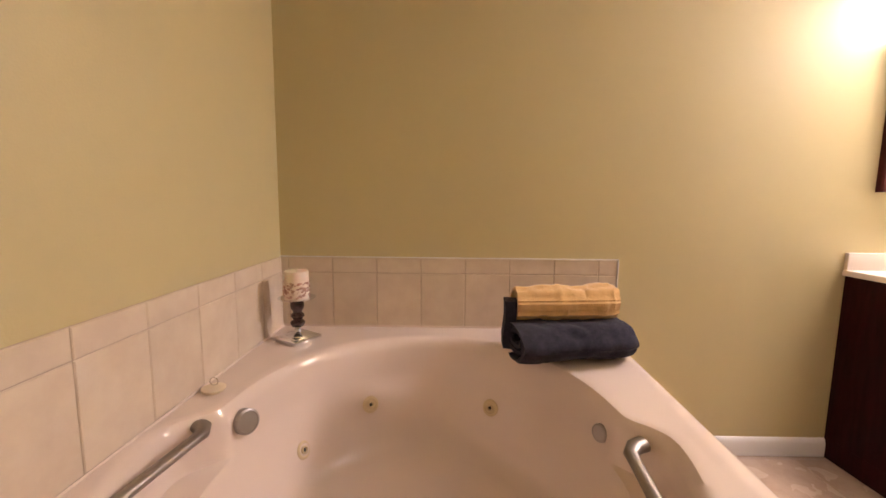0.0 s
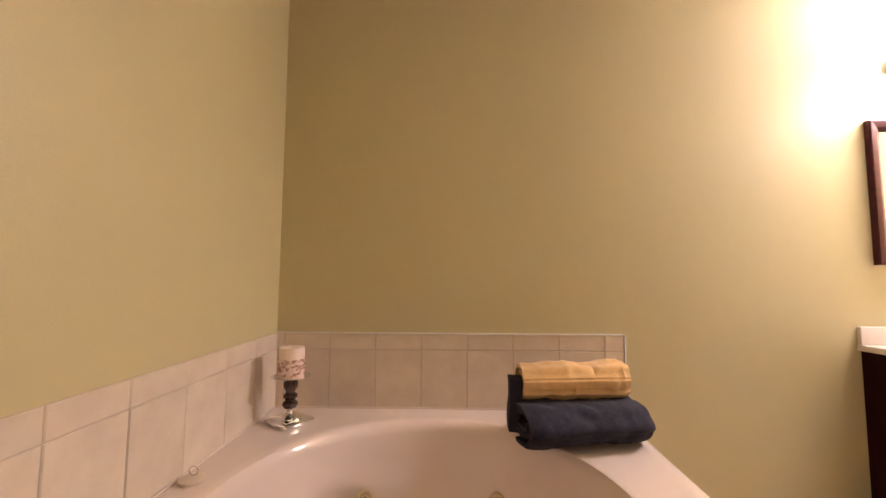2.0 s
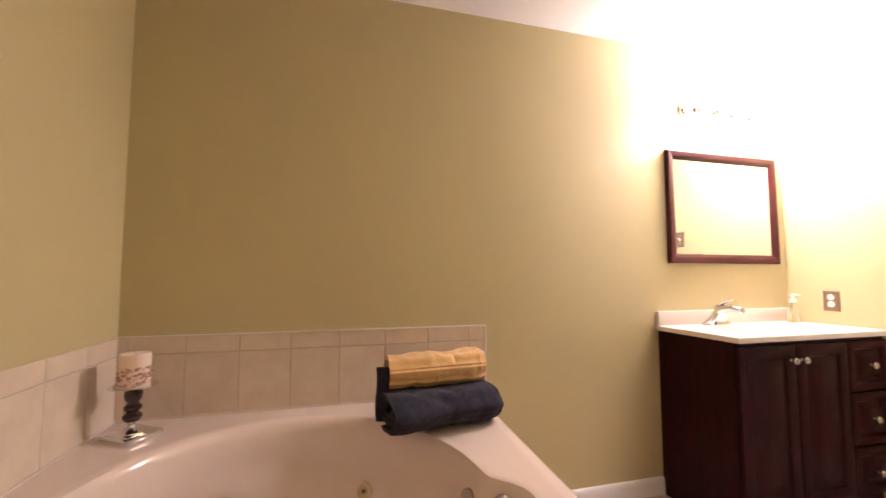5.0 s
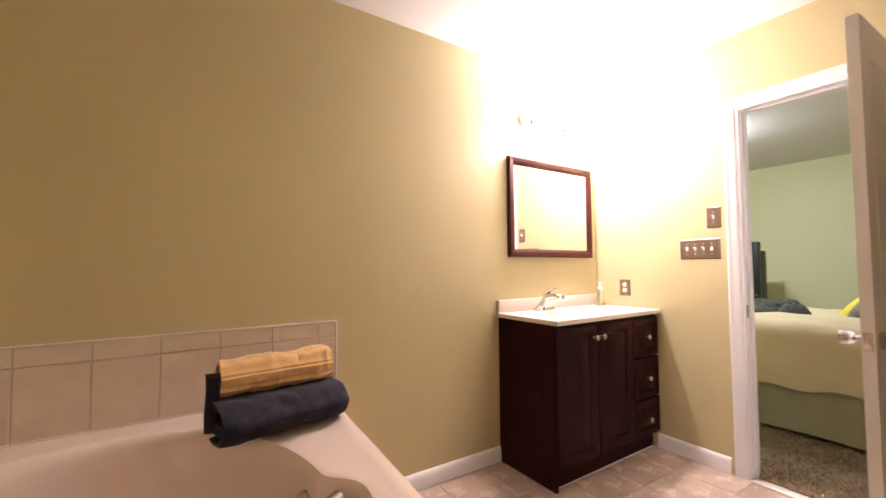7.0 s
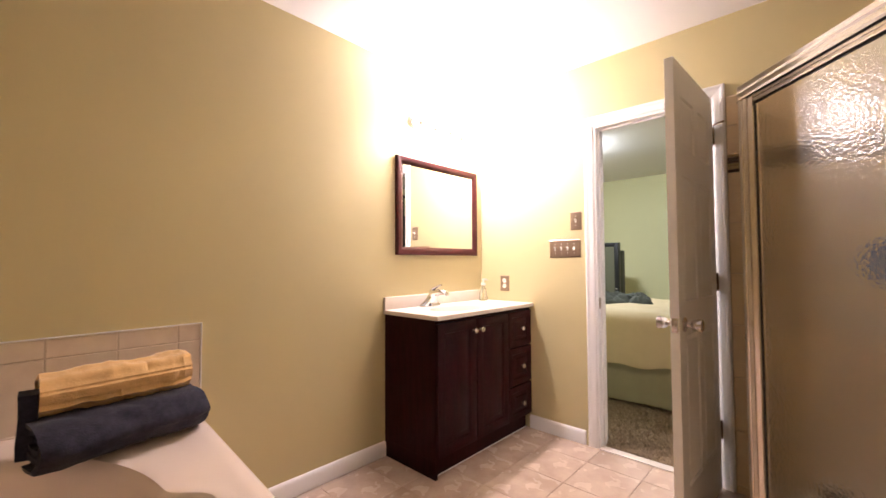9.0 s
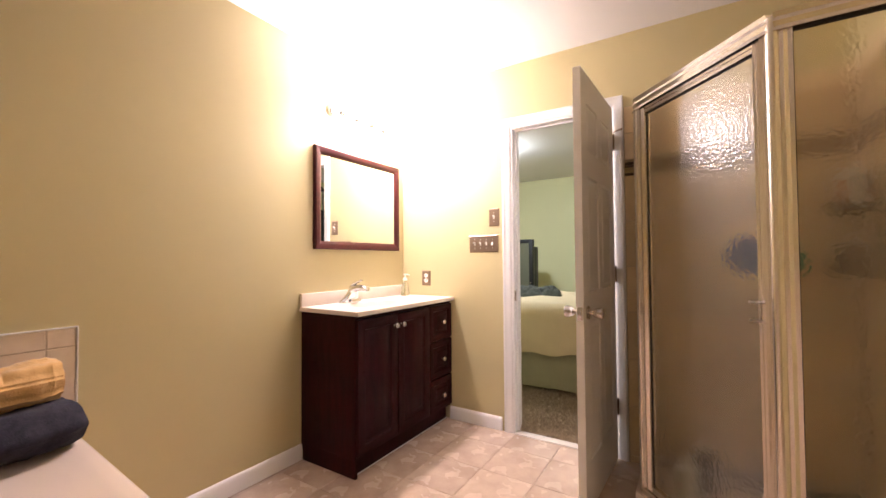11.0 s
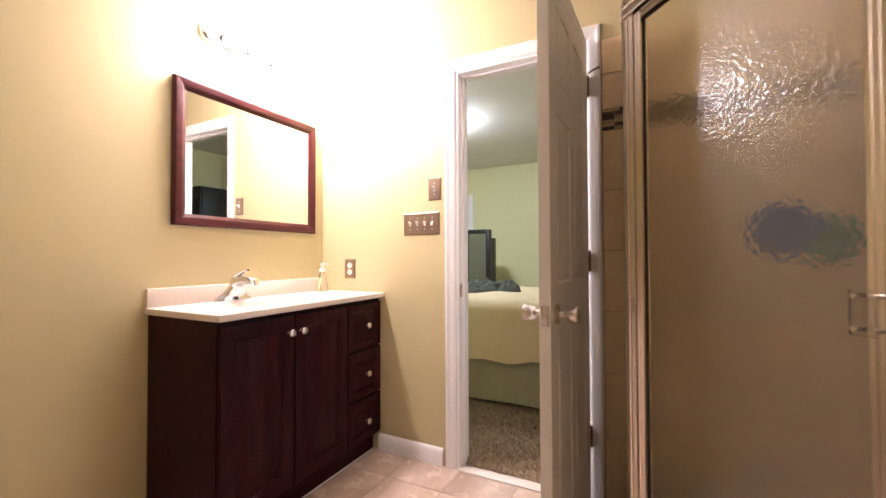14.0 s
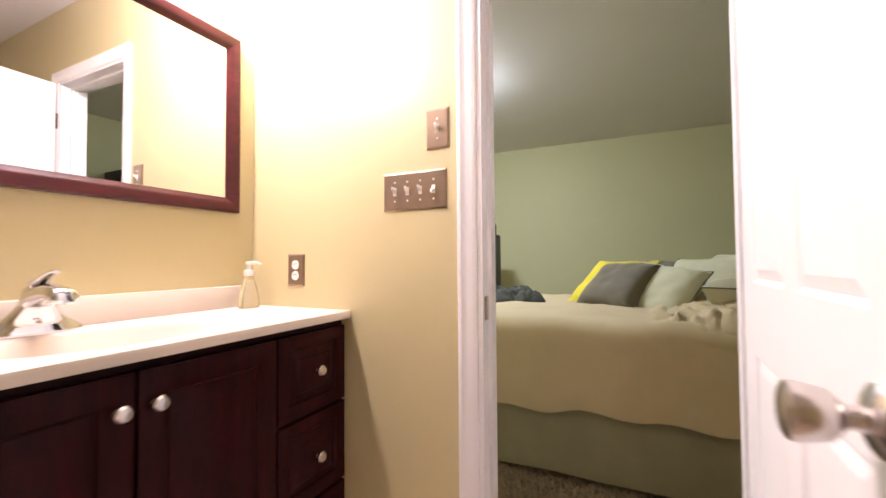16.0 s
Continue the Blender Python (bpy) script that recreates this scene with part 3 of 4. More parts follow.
# the top with its oval bowl
top = thing("countertop", (2.535, 0, VH), "cream cultured marble vanity top with oval basin and backsplash", "countertop")
TW, TD, TH = W - 2.535 - 0.002, 0.474, 0.027
ox, oy, ra, rb = 0.395, -0.265, 0.215, 0.145
n = 96
angs = [2 * math.pi * i / n for i in range(n)]
for cx, cy in ((TW, 0), (0, 0), (0, -TD), (TW, -TD)):
    t = math.atan2(cy - oy, cx - ox) % (2 * math.pi)
    angs[min(range(n), key=lambda i: abs(angs[i] - t))] = t


def top_out(a, ins):
    c, s = math.cos(a), math.sin(a)
    k = min(((TW - ox) if c > 0 else ox) / max(abs(c), 1e-6), (-oy if s > 0 else TD + oy) / max(abs(s), 1e-6))
    x, y = ox + c * k, oy + s * k
    return (max(x, ins), max(y, -TD + ins))


lp = [[Vector((*top_out(a, i), z)) for a in angs] for i, z in ((0.012, 0), (0.0, 0.002), (0.0, TH - 0.006), (0.002, TH - 0.001), (0.008, TH))]
for k, z in ((1.06, 0), (1.0, -0.003), (0.96, -0.015), (0.88, -0.05), (0.72, -0.09), (0.45, -0.100), (0.15, -0.106)):
    lp.append([Vector((ox + ra * k * math.cos(a), oy + rb * k * math.sin(a), TH + z)) for a in angs])
part("top_with_basin", rings(lp, cap0=False), "counter", top)
part("backsplash", box((0.0, -0.020, TH), (TW, -0.001, TH + 0.078), 0.004), "counter", top, "low backsplash")
part("drain", lathe([(0, 0), (0.022, 0), (0.022, 0.003), (0.012, 0.005), (0, 0.004)], 20, pose(ox, oy, TH - 0.105)), "chrome", top)

# faucet: broad base, raked body, spout and lever
fa = thing("faucet", (2.872, -0.078, VH + TH), "chrome single-lever basin faucet", "faucet")
part("base", rings([[Vector((hw * math.copysign(abs(math.cos(a)) ** 0.7, math.cos(a)), cy + hd * math.sin(a), z)) for a in [k * math.pi / 16 for k in range(32)]] for hw, hd, cy, z in (
    (0.078, 0.027, 0, 0), (0.079, 0.028, 0, 0.003), (0.078, 0.027, 0, 0.011), (0.070, 0.025, 0, 0.018), (0.055, 0.024, -0.002, 0.028), (0.042, 0.024, -0.006, 0.040), (0.032, 0.025, -0.012, 0.054), (0.026, 0.024, -0.018, 0.066))]), "chrome", fa)
part("spout", rings([[Vector((wx * math.copysign(abs(math.cos(a)) ** 0.8, math.cos(a)), cy + ly * math.sin(a), z + tz * math.sin(a))) for a in [k * math.pi / 12 for k in range(24)]] for wx, ly, cy, z, tz in (
    (0.027, 0.024, -0.016, 0.058, 0), (0.027, 0.024, -0.022, 0.070, 0.006), (0.025, 0.018, -0.042, 0.083, 0.016), (0.022, 0.009, -0.078, 0.090, 0.017), (0.021, 0.004, -0.104, 0.088, 0.016), (0.021, 0.002, -0.122, 0.083, 0.015), (0.017, 0.001, -0.125, 0.082, 0.011))]), "chrome", fa)
part("lever_hub", lathe([(0, 0.074), (0.022, 0.076), (0.024, 0.086), (0.021, 0.097), (0.012, 0.103), (0, 0.104)], 20, pose(0, -0.022, 0)), "chrome", fa, "domed lever hub")
part("lever", tube([(0, -0.010, 0.092), (0, -0.024, 0.106), (0, -0.044, 0.116), (0, -0.066, 0.126), (0, -0.082, 0.131), (0, -0.088, 0.131)], [0.015, 0.017, 0.014, 0.011, 0.009, 0.006], 14, 0.55), "chrome", fa)
part("button", lathe([(0, 0), (0.005, 0), (0.004, 0.002), (0, 0.0025)], 12, pose(0, -0.0265, 0.030, 62)), "dial", fa, "small round temperature button")

fa.scale = (1.2, 1.2, 1.12)
so = thing("soap_dispenser", (3.445, -0.085, VH + TH), "clear bottle of pale yellow hand soap with a white pump", "soap dispenser")
part("bottle", rings([[Vector((0.034 * s * math.copysign(abs(math.cos(a)) ** 0.6, math.cos(a)), 0.021 * s * math.copysign(abs(math.sin(a)) ** 0.8, math.sin(a)), z)) for a in [k * math.pi / 16 for k in range(32)]] for s, z in ((1.0, 0), (1.14, 0.006), (1.10, 0.025), (0.88, 0.065), (0.64, 0.092), (0.44, 0.106), (0.42, 0.118))]), "soap", so)
part("pump", lathe([(0, 0.116), (0.017, 0.116), (0.017, 0.134), (0.008, 0.137), (0.006, 0.155), (0.012, 0.157), (0.012, 0.166), (0, 0.168)], 20), "ivory", so, "white pump collar")
part("nozzle", tube([(0.0, 0, 0.162), (0.022, -0.01, 0.162), (0.036, -0.016, 0.156)], [0.007, 0.0055, 0.004], 10), "ivory", so)

# ---- mirror over the vanity ----
MX0, MX1, MZ0, MZ1, FW = 2.632, 3.454, 1.240, 1.890, 0.052
mi = thing("wall_mirror", (MX0, 0, MZ0), "wall mirror in a dark red cherry frame", "mirror")
w, h = MX1 - MX0, MZ1 - MZ0
prof = [(0, 0), (0, 0.022), (0.006, 0.027), (0.030, 0.026), (0.040, 0.020), (0.048, 0.016), (FW, 0.014), (FW, 0)]
for (a, b) in (((0, 0), (w, 0)), ((w, 0), (w, h)), ((w, h), (0, h)), ((0, h), (0, 0))):
    a, b = Vector(a), Vector(b)
    d = (b - a).normalized()
    nrm = Vector((-d.y, d.x))
    lo = [Vector(((a + d * u + nrm * u).x, -t, (a + d * u + nrm * u).y)) for u, t in prof]
    hi = [Vector(((b - d * u + nrm * u).x, -t, (b - d * u + nrm * u).y)) for u, t in prof]
    part("frame_rail", rings([lo, hi]), "redwood", mi)
part("mirror_pane", box((FW - 0.004, -0.012, FW - 0.004), (w - FW + 0.004, -0.002, h - FW + 0.004)), "mirror", mi, "mirror glass", smooth=False)

# ---- vanity light ----
vl = thing("vanity_light", (2.745, 0, 2.09), "lit chrome strip light with round bulbs over the mirror", "wall light")
LW = 0.64
part("back_bar", rings([[Vector((LW / 2 + (LW / 2 - i) * math.copysign(min(1, abs(math.cos(a)) ** 0.35), math.cos(a)), -dpt, 0.055 + (0.052 - i) * math.copysign(abs(math.sin(a)) ** 0.6, math.sin(a)))) for a in [k * math.pi / 24 for k in range(48)]] for i, dpt in ((0, 0.001), (0, 0.018), (0.006, 0.028), (0.014, 0.031))]), "chrome", vl)
for i in range(4):
    x = 0.105 + i * 0.143
    s = part("socket", lathe([(0, 0), (0.026, 0), (0.024, 0.02), (0.018, 0.035), (0, 0.035)], 20, pose(x, -0.030, 0.055, 90)), "chrome", vl)
    part("bulb", lathe([(0, 0), (0.016, 0.0), (0.020, 0.012), (0.034, 0.028), (0.044, 0.048), (0.0475, 0.066), (0.044, 0.086), (0.030, 0.104), (0.012, 0.112), (0, 0.113)], 20, pose(x, -0.060, 0.055, 90)), "bulb", vl, "lit round bulb")

# ---- plates on the east wall ----


def plate(name, y, z, wy, hz, label, toggles, sockets=0):
    t = thing(name, (W, y, z), label, name.split("_")[0])
    part("cover_plate", rings([[Vector((-d, sy * (wy / 2 - i), sz * (hz / 2 - i))) for sy, sz in ((-1, -1), (1, -1), (1, 1), (-1, 1))] for i, d in ((0, 0), (0, 0.002), (0.006, 0.006))]), "bronze", t, smooth=False)
    n_ = toggles or 1
    for i in range(n_):
        yy = (i - (n_ - 1) / 2) * 0.046
        if toggles:
            up = -1 if (toggles == 4 and i == 0) else 1
            part("toggle", box((-0.007, yy - 0.006, -0.013), (-0.0055, yy + 0.006, 0.013), 0.001), "ivory", t)
            part("lever", rings([[Vector((-0.006 - d, yy + sy * wv, up * c + sz * 0.006 * (1 - d * 20))) for sy, sz in ((-1, -1), (1, -1), (1, 1), (-1, 1))] for d, wv, c in ((0, 0.0048, 0), (0.016, 0.0035, 0.010))]), "ivory", t, "ivory toggle lever", smooth=False)
            for zz in (-0.030, 0.030):
                part("screw", lathe([(0, 0), (0.0035, 0), (0.003, 0.0012), (0, 0.0014)], 10, pose(-0.006, yy, zz, 0, -90, 0)), "ivory", t)
        else:
            for zz in (-0.0195, 0.0195):
                part("socket", lathe([(0, 0), (0.0165, 0), (0.0160, 0.002), (0, 0.002)], 20, pose(-0.006, yy, zz, 0, -90, 0)), "ivory", t, "ivory outlet face")
                bm = bmesh.new()
                for sy in (-0.006, 0.006):
                    box((-0.0086, sy - 0.001, zz + 0.000), (-0.008, sy + 0.001, zz + 0.008), bm=bm)
                part("slots", bm, "dark", t, smooth=False)
    return t


plate("switch_plate", -0.723, 1.279, 0.225, 0.122, "pewter four-gang switch plate with ivory toggles", 4)
plate("switch_plate", -0.806, 1.463, 0.077, 0.124, "pewter single switch plate with an ivory toggle", 1)
plate("outlet_plate", -0.228, 1.028, 0.080, 0.116, "pewter outlet plate with two ivory sockets", 0)

# ---- shower ----
CURB = 0.10
sh = thing("shower_enclosure", (W, S, 0), "neo-angle corner shower with metal-framed obscure glass", "shower")
sh.matrix_basis = pose(0, 0, 0)
HD = 1.905
w1 = (W - 0.012, P1[1])
w2 = (P2[0], S + 0.012)
pts = [w1, P1, P2, w2]
# pan and curb
bm = bmesh.new()
base = [(W - 0.012, P1[1] + 0.035), (P1[0] - 0.015, P1[1] + 0.035), (P2[0] - 0.035, P2[1] + 0.018), (P2[0] - 0.035, S + 0.012), (W - 0.012, S + 0.012)]
inn = [(W - 0.012, P1[1] - 0.045), (P1[0] + 0.020, P1[1] - 0.045), (P2[0] + 0.045, P2[1] - 0.02), (P2[0] + 0.045, S + 0.012), (W - 0.012, S + 0.012)]
part("pan", rings([[Vector((*p, 0)) for p in base], [Vector((*p, CURB - 0.012)) for p in base], [Vector(((p[0] * 0.985 + q[0] * 0.015), (p[1] * 0.985 + q[1] * 0.015), CURB)) for p, q in zip(base, inn)],
                   [Vector((*p, CURB)) for p in inn], [Vector((*p, 0.03)) for p in inn]]), "acrylic", sh, "cream shower pan with curb")


def frame_bar(p, q, z0, z1, dep, parent, name="frame_bar", zc=None):
    """A fluted metal extrusion in plan from p to q, between two heights."""
    p, q = Vector(p), Vector(q)
    d = (q - p).normalized()
    nn = Vector((-d.y, d.x))
    prof = []
    half = (z1 - z0) / 2
    for k in range(5):
        zz = -half + 2 * half * k / 4
        prof.append((dep * (1.0 if k % 2 == 0 else 0.72), zz))
    out = [(x, z) for x, z in prof] + [(-x, z) for x, z in reversed(prof)]
    mid = (z0 + z1) / 2
    return part(name, rings([[Vector(((a + nn * x).x, (a + nn * x).y, mid + z)) for x, z in out] for a in (p, q)]), "alu", parent, smooth=False)


def post(p, d, wdt, dep, z0, z1, parent, name="post"):
    """An upright fluted extrusion at p, its face along d."""
    p, d = Vector(p), Vector(d).normalized()
    nn = Vector((-d.y, d.x))
    nf = 6 if wdt > 0.05 else 4
    prof = []
    for k in range(nf + 1):
        u = -wdt / 2 + wdt * k / nf
        prof.append((u, dep * (1.0 if k % 2 == 0 else 0.70)))
    out = prof + [(u, -v) for u, v in reversed(prof)]
    return part(name, rings([[Vector((*(p + d * u + nn * v), z)) for u, v in out] for z in (z0, z1)]), "alu", parent, smooth=False)


for i, (a, b) in enumerate(zip(pts, pts[1:])):
    a, b = Vector(a), Vector(b)
    d = (b - a).normalized()
    nn = Vector((-d.y, d.x))
    frame_bar(a, b, CURB, CURB + 0.032, 0.018, sh, "bottom_rail")
    frame_bar(a, b, HD - 0.045, HD + 0.012, 0.022, sh, "header")
    ins = 0.028 if i != 1 else 0.044
    l0, l1 = a + d * ins, b - d * (0.028 if i != 1 else 0.030)
    if i == 1:
        leaf_ = part("shower_door", rings([[Vector((*(p + nn * s), z)) for p, s, z in ((l0, -0.002, zz), (l1, -0.002, zz), (l1, 0.002, zz), (l0, 0.002, zz))] for zz in (CURB + 0.045, HD - 0.06)]), "glass", sh, "obscure glass door", smooth=False)
        leaf_.visible_shadow = False
        for e in (l0 + d * 0.027, l1 - d * 0.027):
            part("gasket", rings([[Vector((*(e + d * u + nn * v), z)) for u, v in ((-0.0016, -0.004), (0.0016, -0.004), (0.0016, 0.004), (-0.0016, 0.004))] for z in (CURB + 0.062, HD - 0.078)]), "dark", sh, smooth=False)
        frame_bar(l0 + d * 0.027, l1 - d * 0.027, HD - 0.083, HD - 0.078, 0.005, sh, "gasket").data.materials[0] = M["dark"]
        frame_bar(l0, l1, HD - 0.050, HD - 0.044, 0.014, sh, "gasket").data.materials[0] = M["dark"]
        post(l0 + d * 0.012, d, 0.026, 0.013, CURB + 0.036, HD - 0.048, sh, "door_stile")
        post(l1 - d * 0.012, d, 0.026, 0.013, CURB + 0.036, HD - 0.048, sh, "door_stile")
        frame_bar(l0 + d * 0.024, l1 - d * 0.024, CURB + 0.036, CURB + 0.062, 0.012, sh, "door_rail")
        frame_bar(l0 + d * 0.024, l1 - d * 0.024, HD - 0.078, HD - 0.050, 0.012, sh, "door_rail")
        # clear square pull
        hp = l1 - d * 0.020
        part("handle_plate", rings([[Vector((*(hp + nn * y_ + d * u), z)) for u, z in ((-0.020, 0.962), (0.020, 0.962), (0.020, 1.040), (-0.020, 1.040))] for y_ in (-0.030, -0.036)]), "clear", sh, "clear square pull", smooth=False)
        for zz in (0.972, 1.030):
            for u in (-0.013, 0.013):
                part("handle_post", tube([Vector((*(hp + nn * -0.010 + d * u), zz)), Vector((*(hp + nn * -0.038 + d * u), zz))], 0.0045, 10), "nickel", sh)
    else:
        pane = part("pane", rings([[Vector((*(p + nn * s), z)) for p, s, z in ((l0, -0.002, zz), (l1, -0.002, zz), (l1, 0.002, zz), (l0, 0.002, zz))] for zz in (CURB + 0.03, HD - 0.04)]), "glass", sh, "obscure glass pane", smooth=False)
        pane.visible_shadow = False
        for e, o_ in ((a + d * 0.048, 1), (b - d * 0.046, -1)):
            part("gasket", rings([[Vector((*(e + d * u + nn * v), z)) for u, v in ((-0.0016, -0.005), (0.0016, -0.005), (0.0016, 0.005), (-0.0016, 0.005))] for z in (CURB + 0.034, HD - 0.046)]), "dark", sh, smooth=False)
        frame_bar(a + d * 0.05, b - d * 0.046, HD - 0.052, HD - 0.045, 0.006, sh, "gasket").data.materials[0] = M["dark"]
        post(a + d * 0.024, d, 0.044, 0.016, CURB + 0.033, HD - 0.046, sh)
        post(b - d * 0.024, d, 0.040, 0.016, CURB + 0.033, HD - 0.046, sh)
d = (Vector(P2) - Vector(P1)).normalized()
post(Vector(P1) + d * 0.022, d, 0.044, 0.017, CURB + 0.033, HD - 0.046, sh)
post(Vector(P2) - d * 0.014, d, 0.028, 0.017, CURB + 0.033, HD - 0.046, sh)
part("corner_post", lathe([(0, CURB), (0.019, CURB), (0.019, HD), (0, HD)], 16, pose(*P2, 0)), "alu", sh)
part("corner_post", lathe([(0, CURB), (0.017, CURB), (0.017, HD), (0, HD)], 16, pose(*P1, 0)), "alu", sh)


def puff(name, at, r, material, label, seed):
    t = thing(name, at, label, "bath puff", "bath puffs")
    bm = bmesh.new()
    rnd = random.Random(seed)
    for _ in range(60):
        v = Vector((rnd.gauss(0, 1), rnd.gauss(0, 1), rnd.gauss(0, 1))).normalized()
        m = Matrix.Translation(v * r * 0.62) @ v.to_track_quat("Z", "Y").to_matrix().to_4x4() @ Matrix.Diagonal((1, 1, 1, 1))
        lathe([(0.004, 0), (r * 0.22, r * 0.22), (r * 0.36, r * 0.34), (r * 0.34, r * 0.37), (r * 0.1, r * 0.1)], 9, m, bm)
    part("netting", bm, material, t, kind="stuff")
    part("cord", tube([(0, 0, r * 0.6), (0.005, 0, r + 0.05), (0, 0, r + 0.1)], 0.002, 6), "ivory", t)


puff("bath_puff", (3.24, -2.20, 1.18), 0.085, "loofah", "blue mesh bath puff hanging in the shower", 2)
puff("bath_puff", (3.30, -2.325, 1.15), 0.075, "loofah2", "green mesh bath puff hanging in the shower", 7)
cad = thing("shower_caddy", (3.38, -2.60, 1.10), "dark wire corner caddy with bottles in the shower", "shower shelf")
for z in (0.0, 0.27):
    bm = bmesh.new()
    tube([(-0.24, 0, z), (0.1, 0, z)], 0.004, 6, bm=bm)
    tube([(-0.24, 0.10, z), (0.1, 0.10, z)], 0.004, 6, bm=bm)
    for k in range(12):
        x = -0.24 + k * 0.031
        tube([(x, 0, z), (x, 0.10, z), (x, 0.104, z + 0.04)], 0.002, 5, bm=bm)
    part("basket", bm, "wire", cad)
for x in (-0.2, 0.06):
    part("upright", tube([(x, 0, -0.02), (x, 0, 0.42)], 0.004, 6), "wire", cad)
for x, z, r, hh, m_, lab in ((3.24, 1.376, 0.034, 0.17, "whiteb", "white shampoo bottle in the caddy"), (3.33, 1.376, 0.032, 0.16, "orange", "orange bottle in the caddy"), (3.42, 1.376, 0.03, 0.19, "whiteb", "white shampoo bottle in the caddy"),
                             (3.26, 1.106, 0.034, 0.15, "mos_c", "brown bottle in the caddy"), (3.37, 1.106, 0.034, 0.13, "dark", "dark bottle in the caddy")):
    b_ = thing("bottle", (x, -2.55, z), lab, "bottle", "bottles in the shower")
    part("bottle_body", lathe([(0, 0), (r, 0), (r, hh * 0.75), (r * 0.5, hh * 0.85), (0, hh * 0.86)], 16), m_, b_)
    part("cap", lathe([(0, hh * 0.86), (r * 0.5, hh * 0.86), (r * 0.45, hh), (0, hh)], 12), "ivory", b_)
for x, y, r, hh, m_, lab in ((3.19, -1.945, 0.05, 0.21, "whiteb", "pale bottle on the shower floor"), (3.33, -2.005, 0.045, 0.24, "dark", "dark bottle on the shower floor")):
    b_ = thing("bottle", (x, y, 0.03), lab, "bottle", "bottles in the shower")
    part("bottle_body", lathe([(0, 0), (r, 0), (r, hh * 0.75), (r * 0.5, hh * 0.85), (0, hh * 0.86)], 16), m_, b_)
    part("cap", lathe([(0, hh * 0.86), (r * 0.5, hh * 0.86), (r * 0.45, hh), (0, hh)], 12), "ivory", b_)

# ---- carpet pile by the doorway ----
bm = bmesh.new()
rnd = random.Random(21)
for _ in range(15000):
    x, y = W + 0.05 + rnd.random() ** 1.3 * 1.1, -1.75 + rnd.random() * 1.75
    a, l, w = rnd.random() * 6.283, 0.016 + 0.014 * rnd.random(), 0.004 + 0.003 * rnd.random()
    tip = bm.verts.new((x + l * 0.8 * math.cos(a * 3.1), y + l * 0.8 * math.sin(a * 3.1), l))
    foot = [bm.verts.new((x + w * math.cos(a + k * 2.094), y + w * math.sin(a + k * 2.094), 0)) for k in range(3)]
    for k in range(3):
        bm.faces.new((foot[k], foot[(k + 1) % 3], tip))
pile = bpy.data.meshes.new("carpet_pile")
bm.to_mesh(pile)
bm.free()
pile.materials.append(M["carpet"])
tagged(new("carpet_pile", pile), "long brown tufts of the shag carpet", "carpet", kind="stuff")

# ---- bedroom things ----
bed = thing("bed", (4.41, -0.03, 0), "queen bed with a sage duvet and a green skirt", "bed")
BW, BL = 1.50, 2.12


def drape(x0, x1, y0, y1, ztop, zlow, round_r, seed, wob=0.012, hem=0.02, nx=60):
    """A cloth over a block: a flat top with rounded edge and hanging sides."""
    bm = bmesh.new()
    m_ = 150
    loops = []
    cx, cy, hx, hy = (x0 + x1) / 2, (y0 + y1) / 2, (x1 - x0) / 2, (y1 - y0) / 2

    def outline(s, grow):
        a = 2 * math.pi * s
        c, t = math.cos(a), math.sin(a)
        k = (abs(c) ** 8 + abs(t) ** 8) ** (-1 / 8)
        return c * k * (hx + grow), t * k * (hy + grow)
    levels = [(-0.9999, ztop)] + [(-f, ztop) for f in (0.85, 0.7, 0.55, 0.42, 0.3, 0.2, 0.13)]
    loops_def = []
    for f in (0.02, 0.15, 0.3, 0.45, 0.6, 0.72, 0.82, 0.9):
        loops_def.append((f, 0, ztop, 1))
    for k in range(1, 7):
        q = k / 6 * math.pi / 2
        loops_def.append((1, -round_r + round_r * math.sin(q), ztop - round_r + round_r * math.cos(q), 1))
    for k in range(1, 9):
        u = k / 8
        loops_def.append((1, 0.012 * u, (ztop - round_r) * (1 - u) + zlow * u, 1 + u))
    for f, g_, z, amp in loops_def:
        loop = []
        for i in range(m_):
            x, y = outline(i / m_, g_ if f == 1 else -round_r)
            x, y = x * f, y * f
            nz = noise.noise(Vector((x * 3, y * 3, z * 2 + seed))) + 0.5 * noise.noise(Vector((x * 9, y * 9, z * 6 + seed)))
            ripple = math.sin(i / m_ * 2 * math.pi * 17 + 3 * noise.noise(Vector((i * 0.1, seed, 0)))) * 0.006 * (amp - 1)
            low = hem * noise.noise(Vector((x * 4, y * 4, seed))) * max(0, amp - 1)
            s = 1 + ripple
            loop.append(Vector((cx + x * s + (wob * nz if f == 1 else 0), cy + y * s + (wob * nz if f == 1 else 0), z + wob * nz * (1 if z > ztop - 0.1 else 0.2) + low)))
        loops.append(loop)
    rings(loops, cap0=True, cap1=False, bm=bm)
    return bm


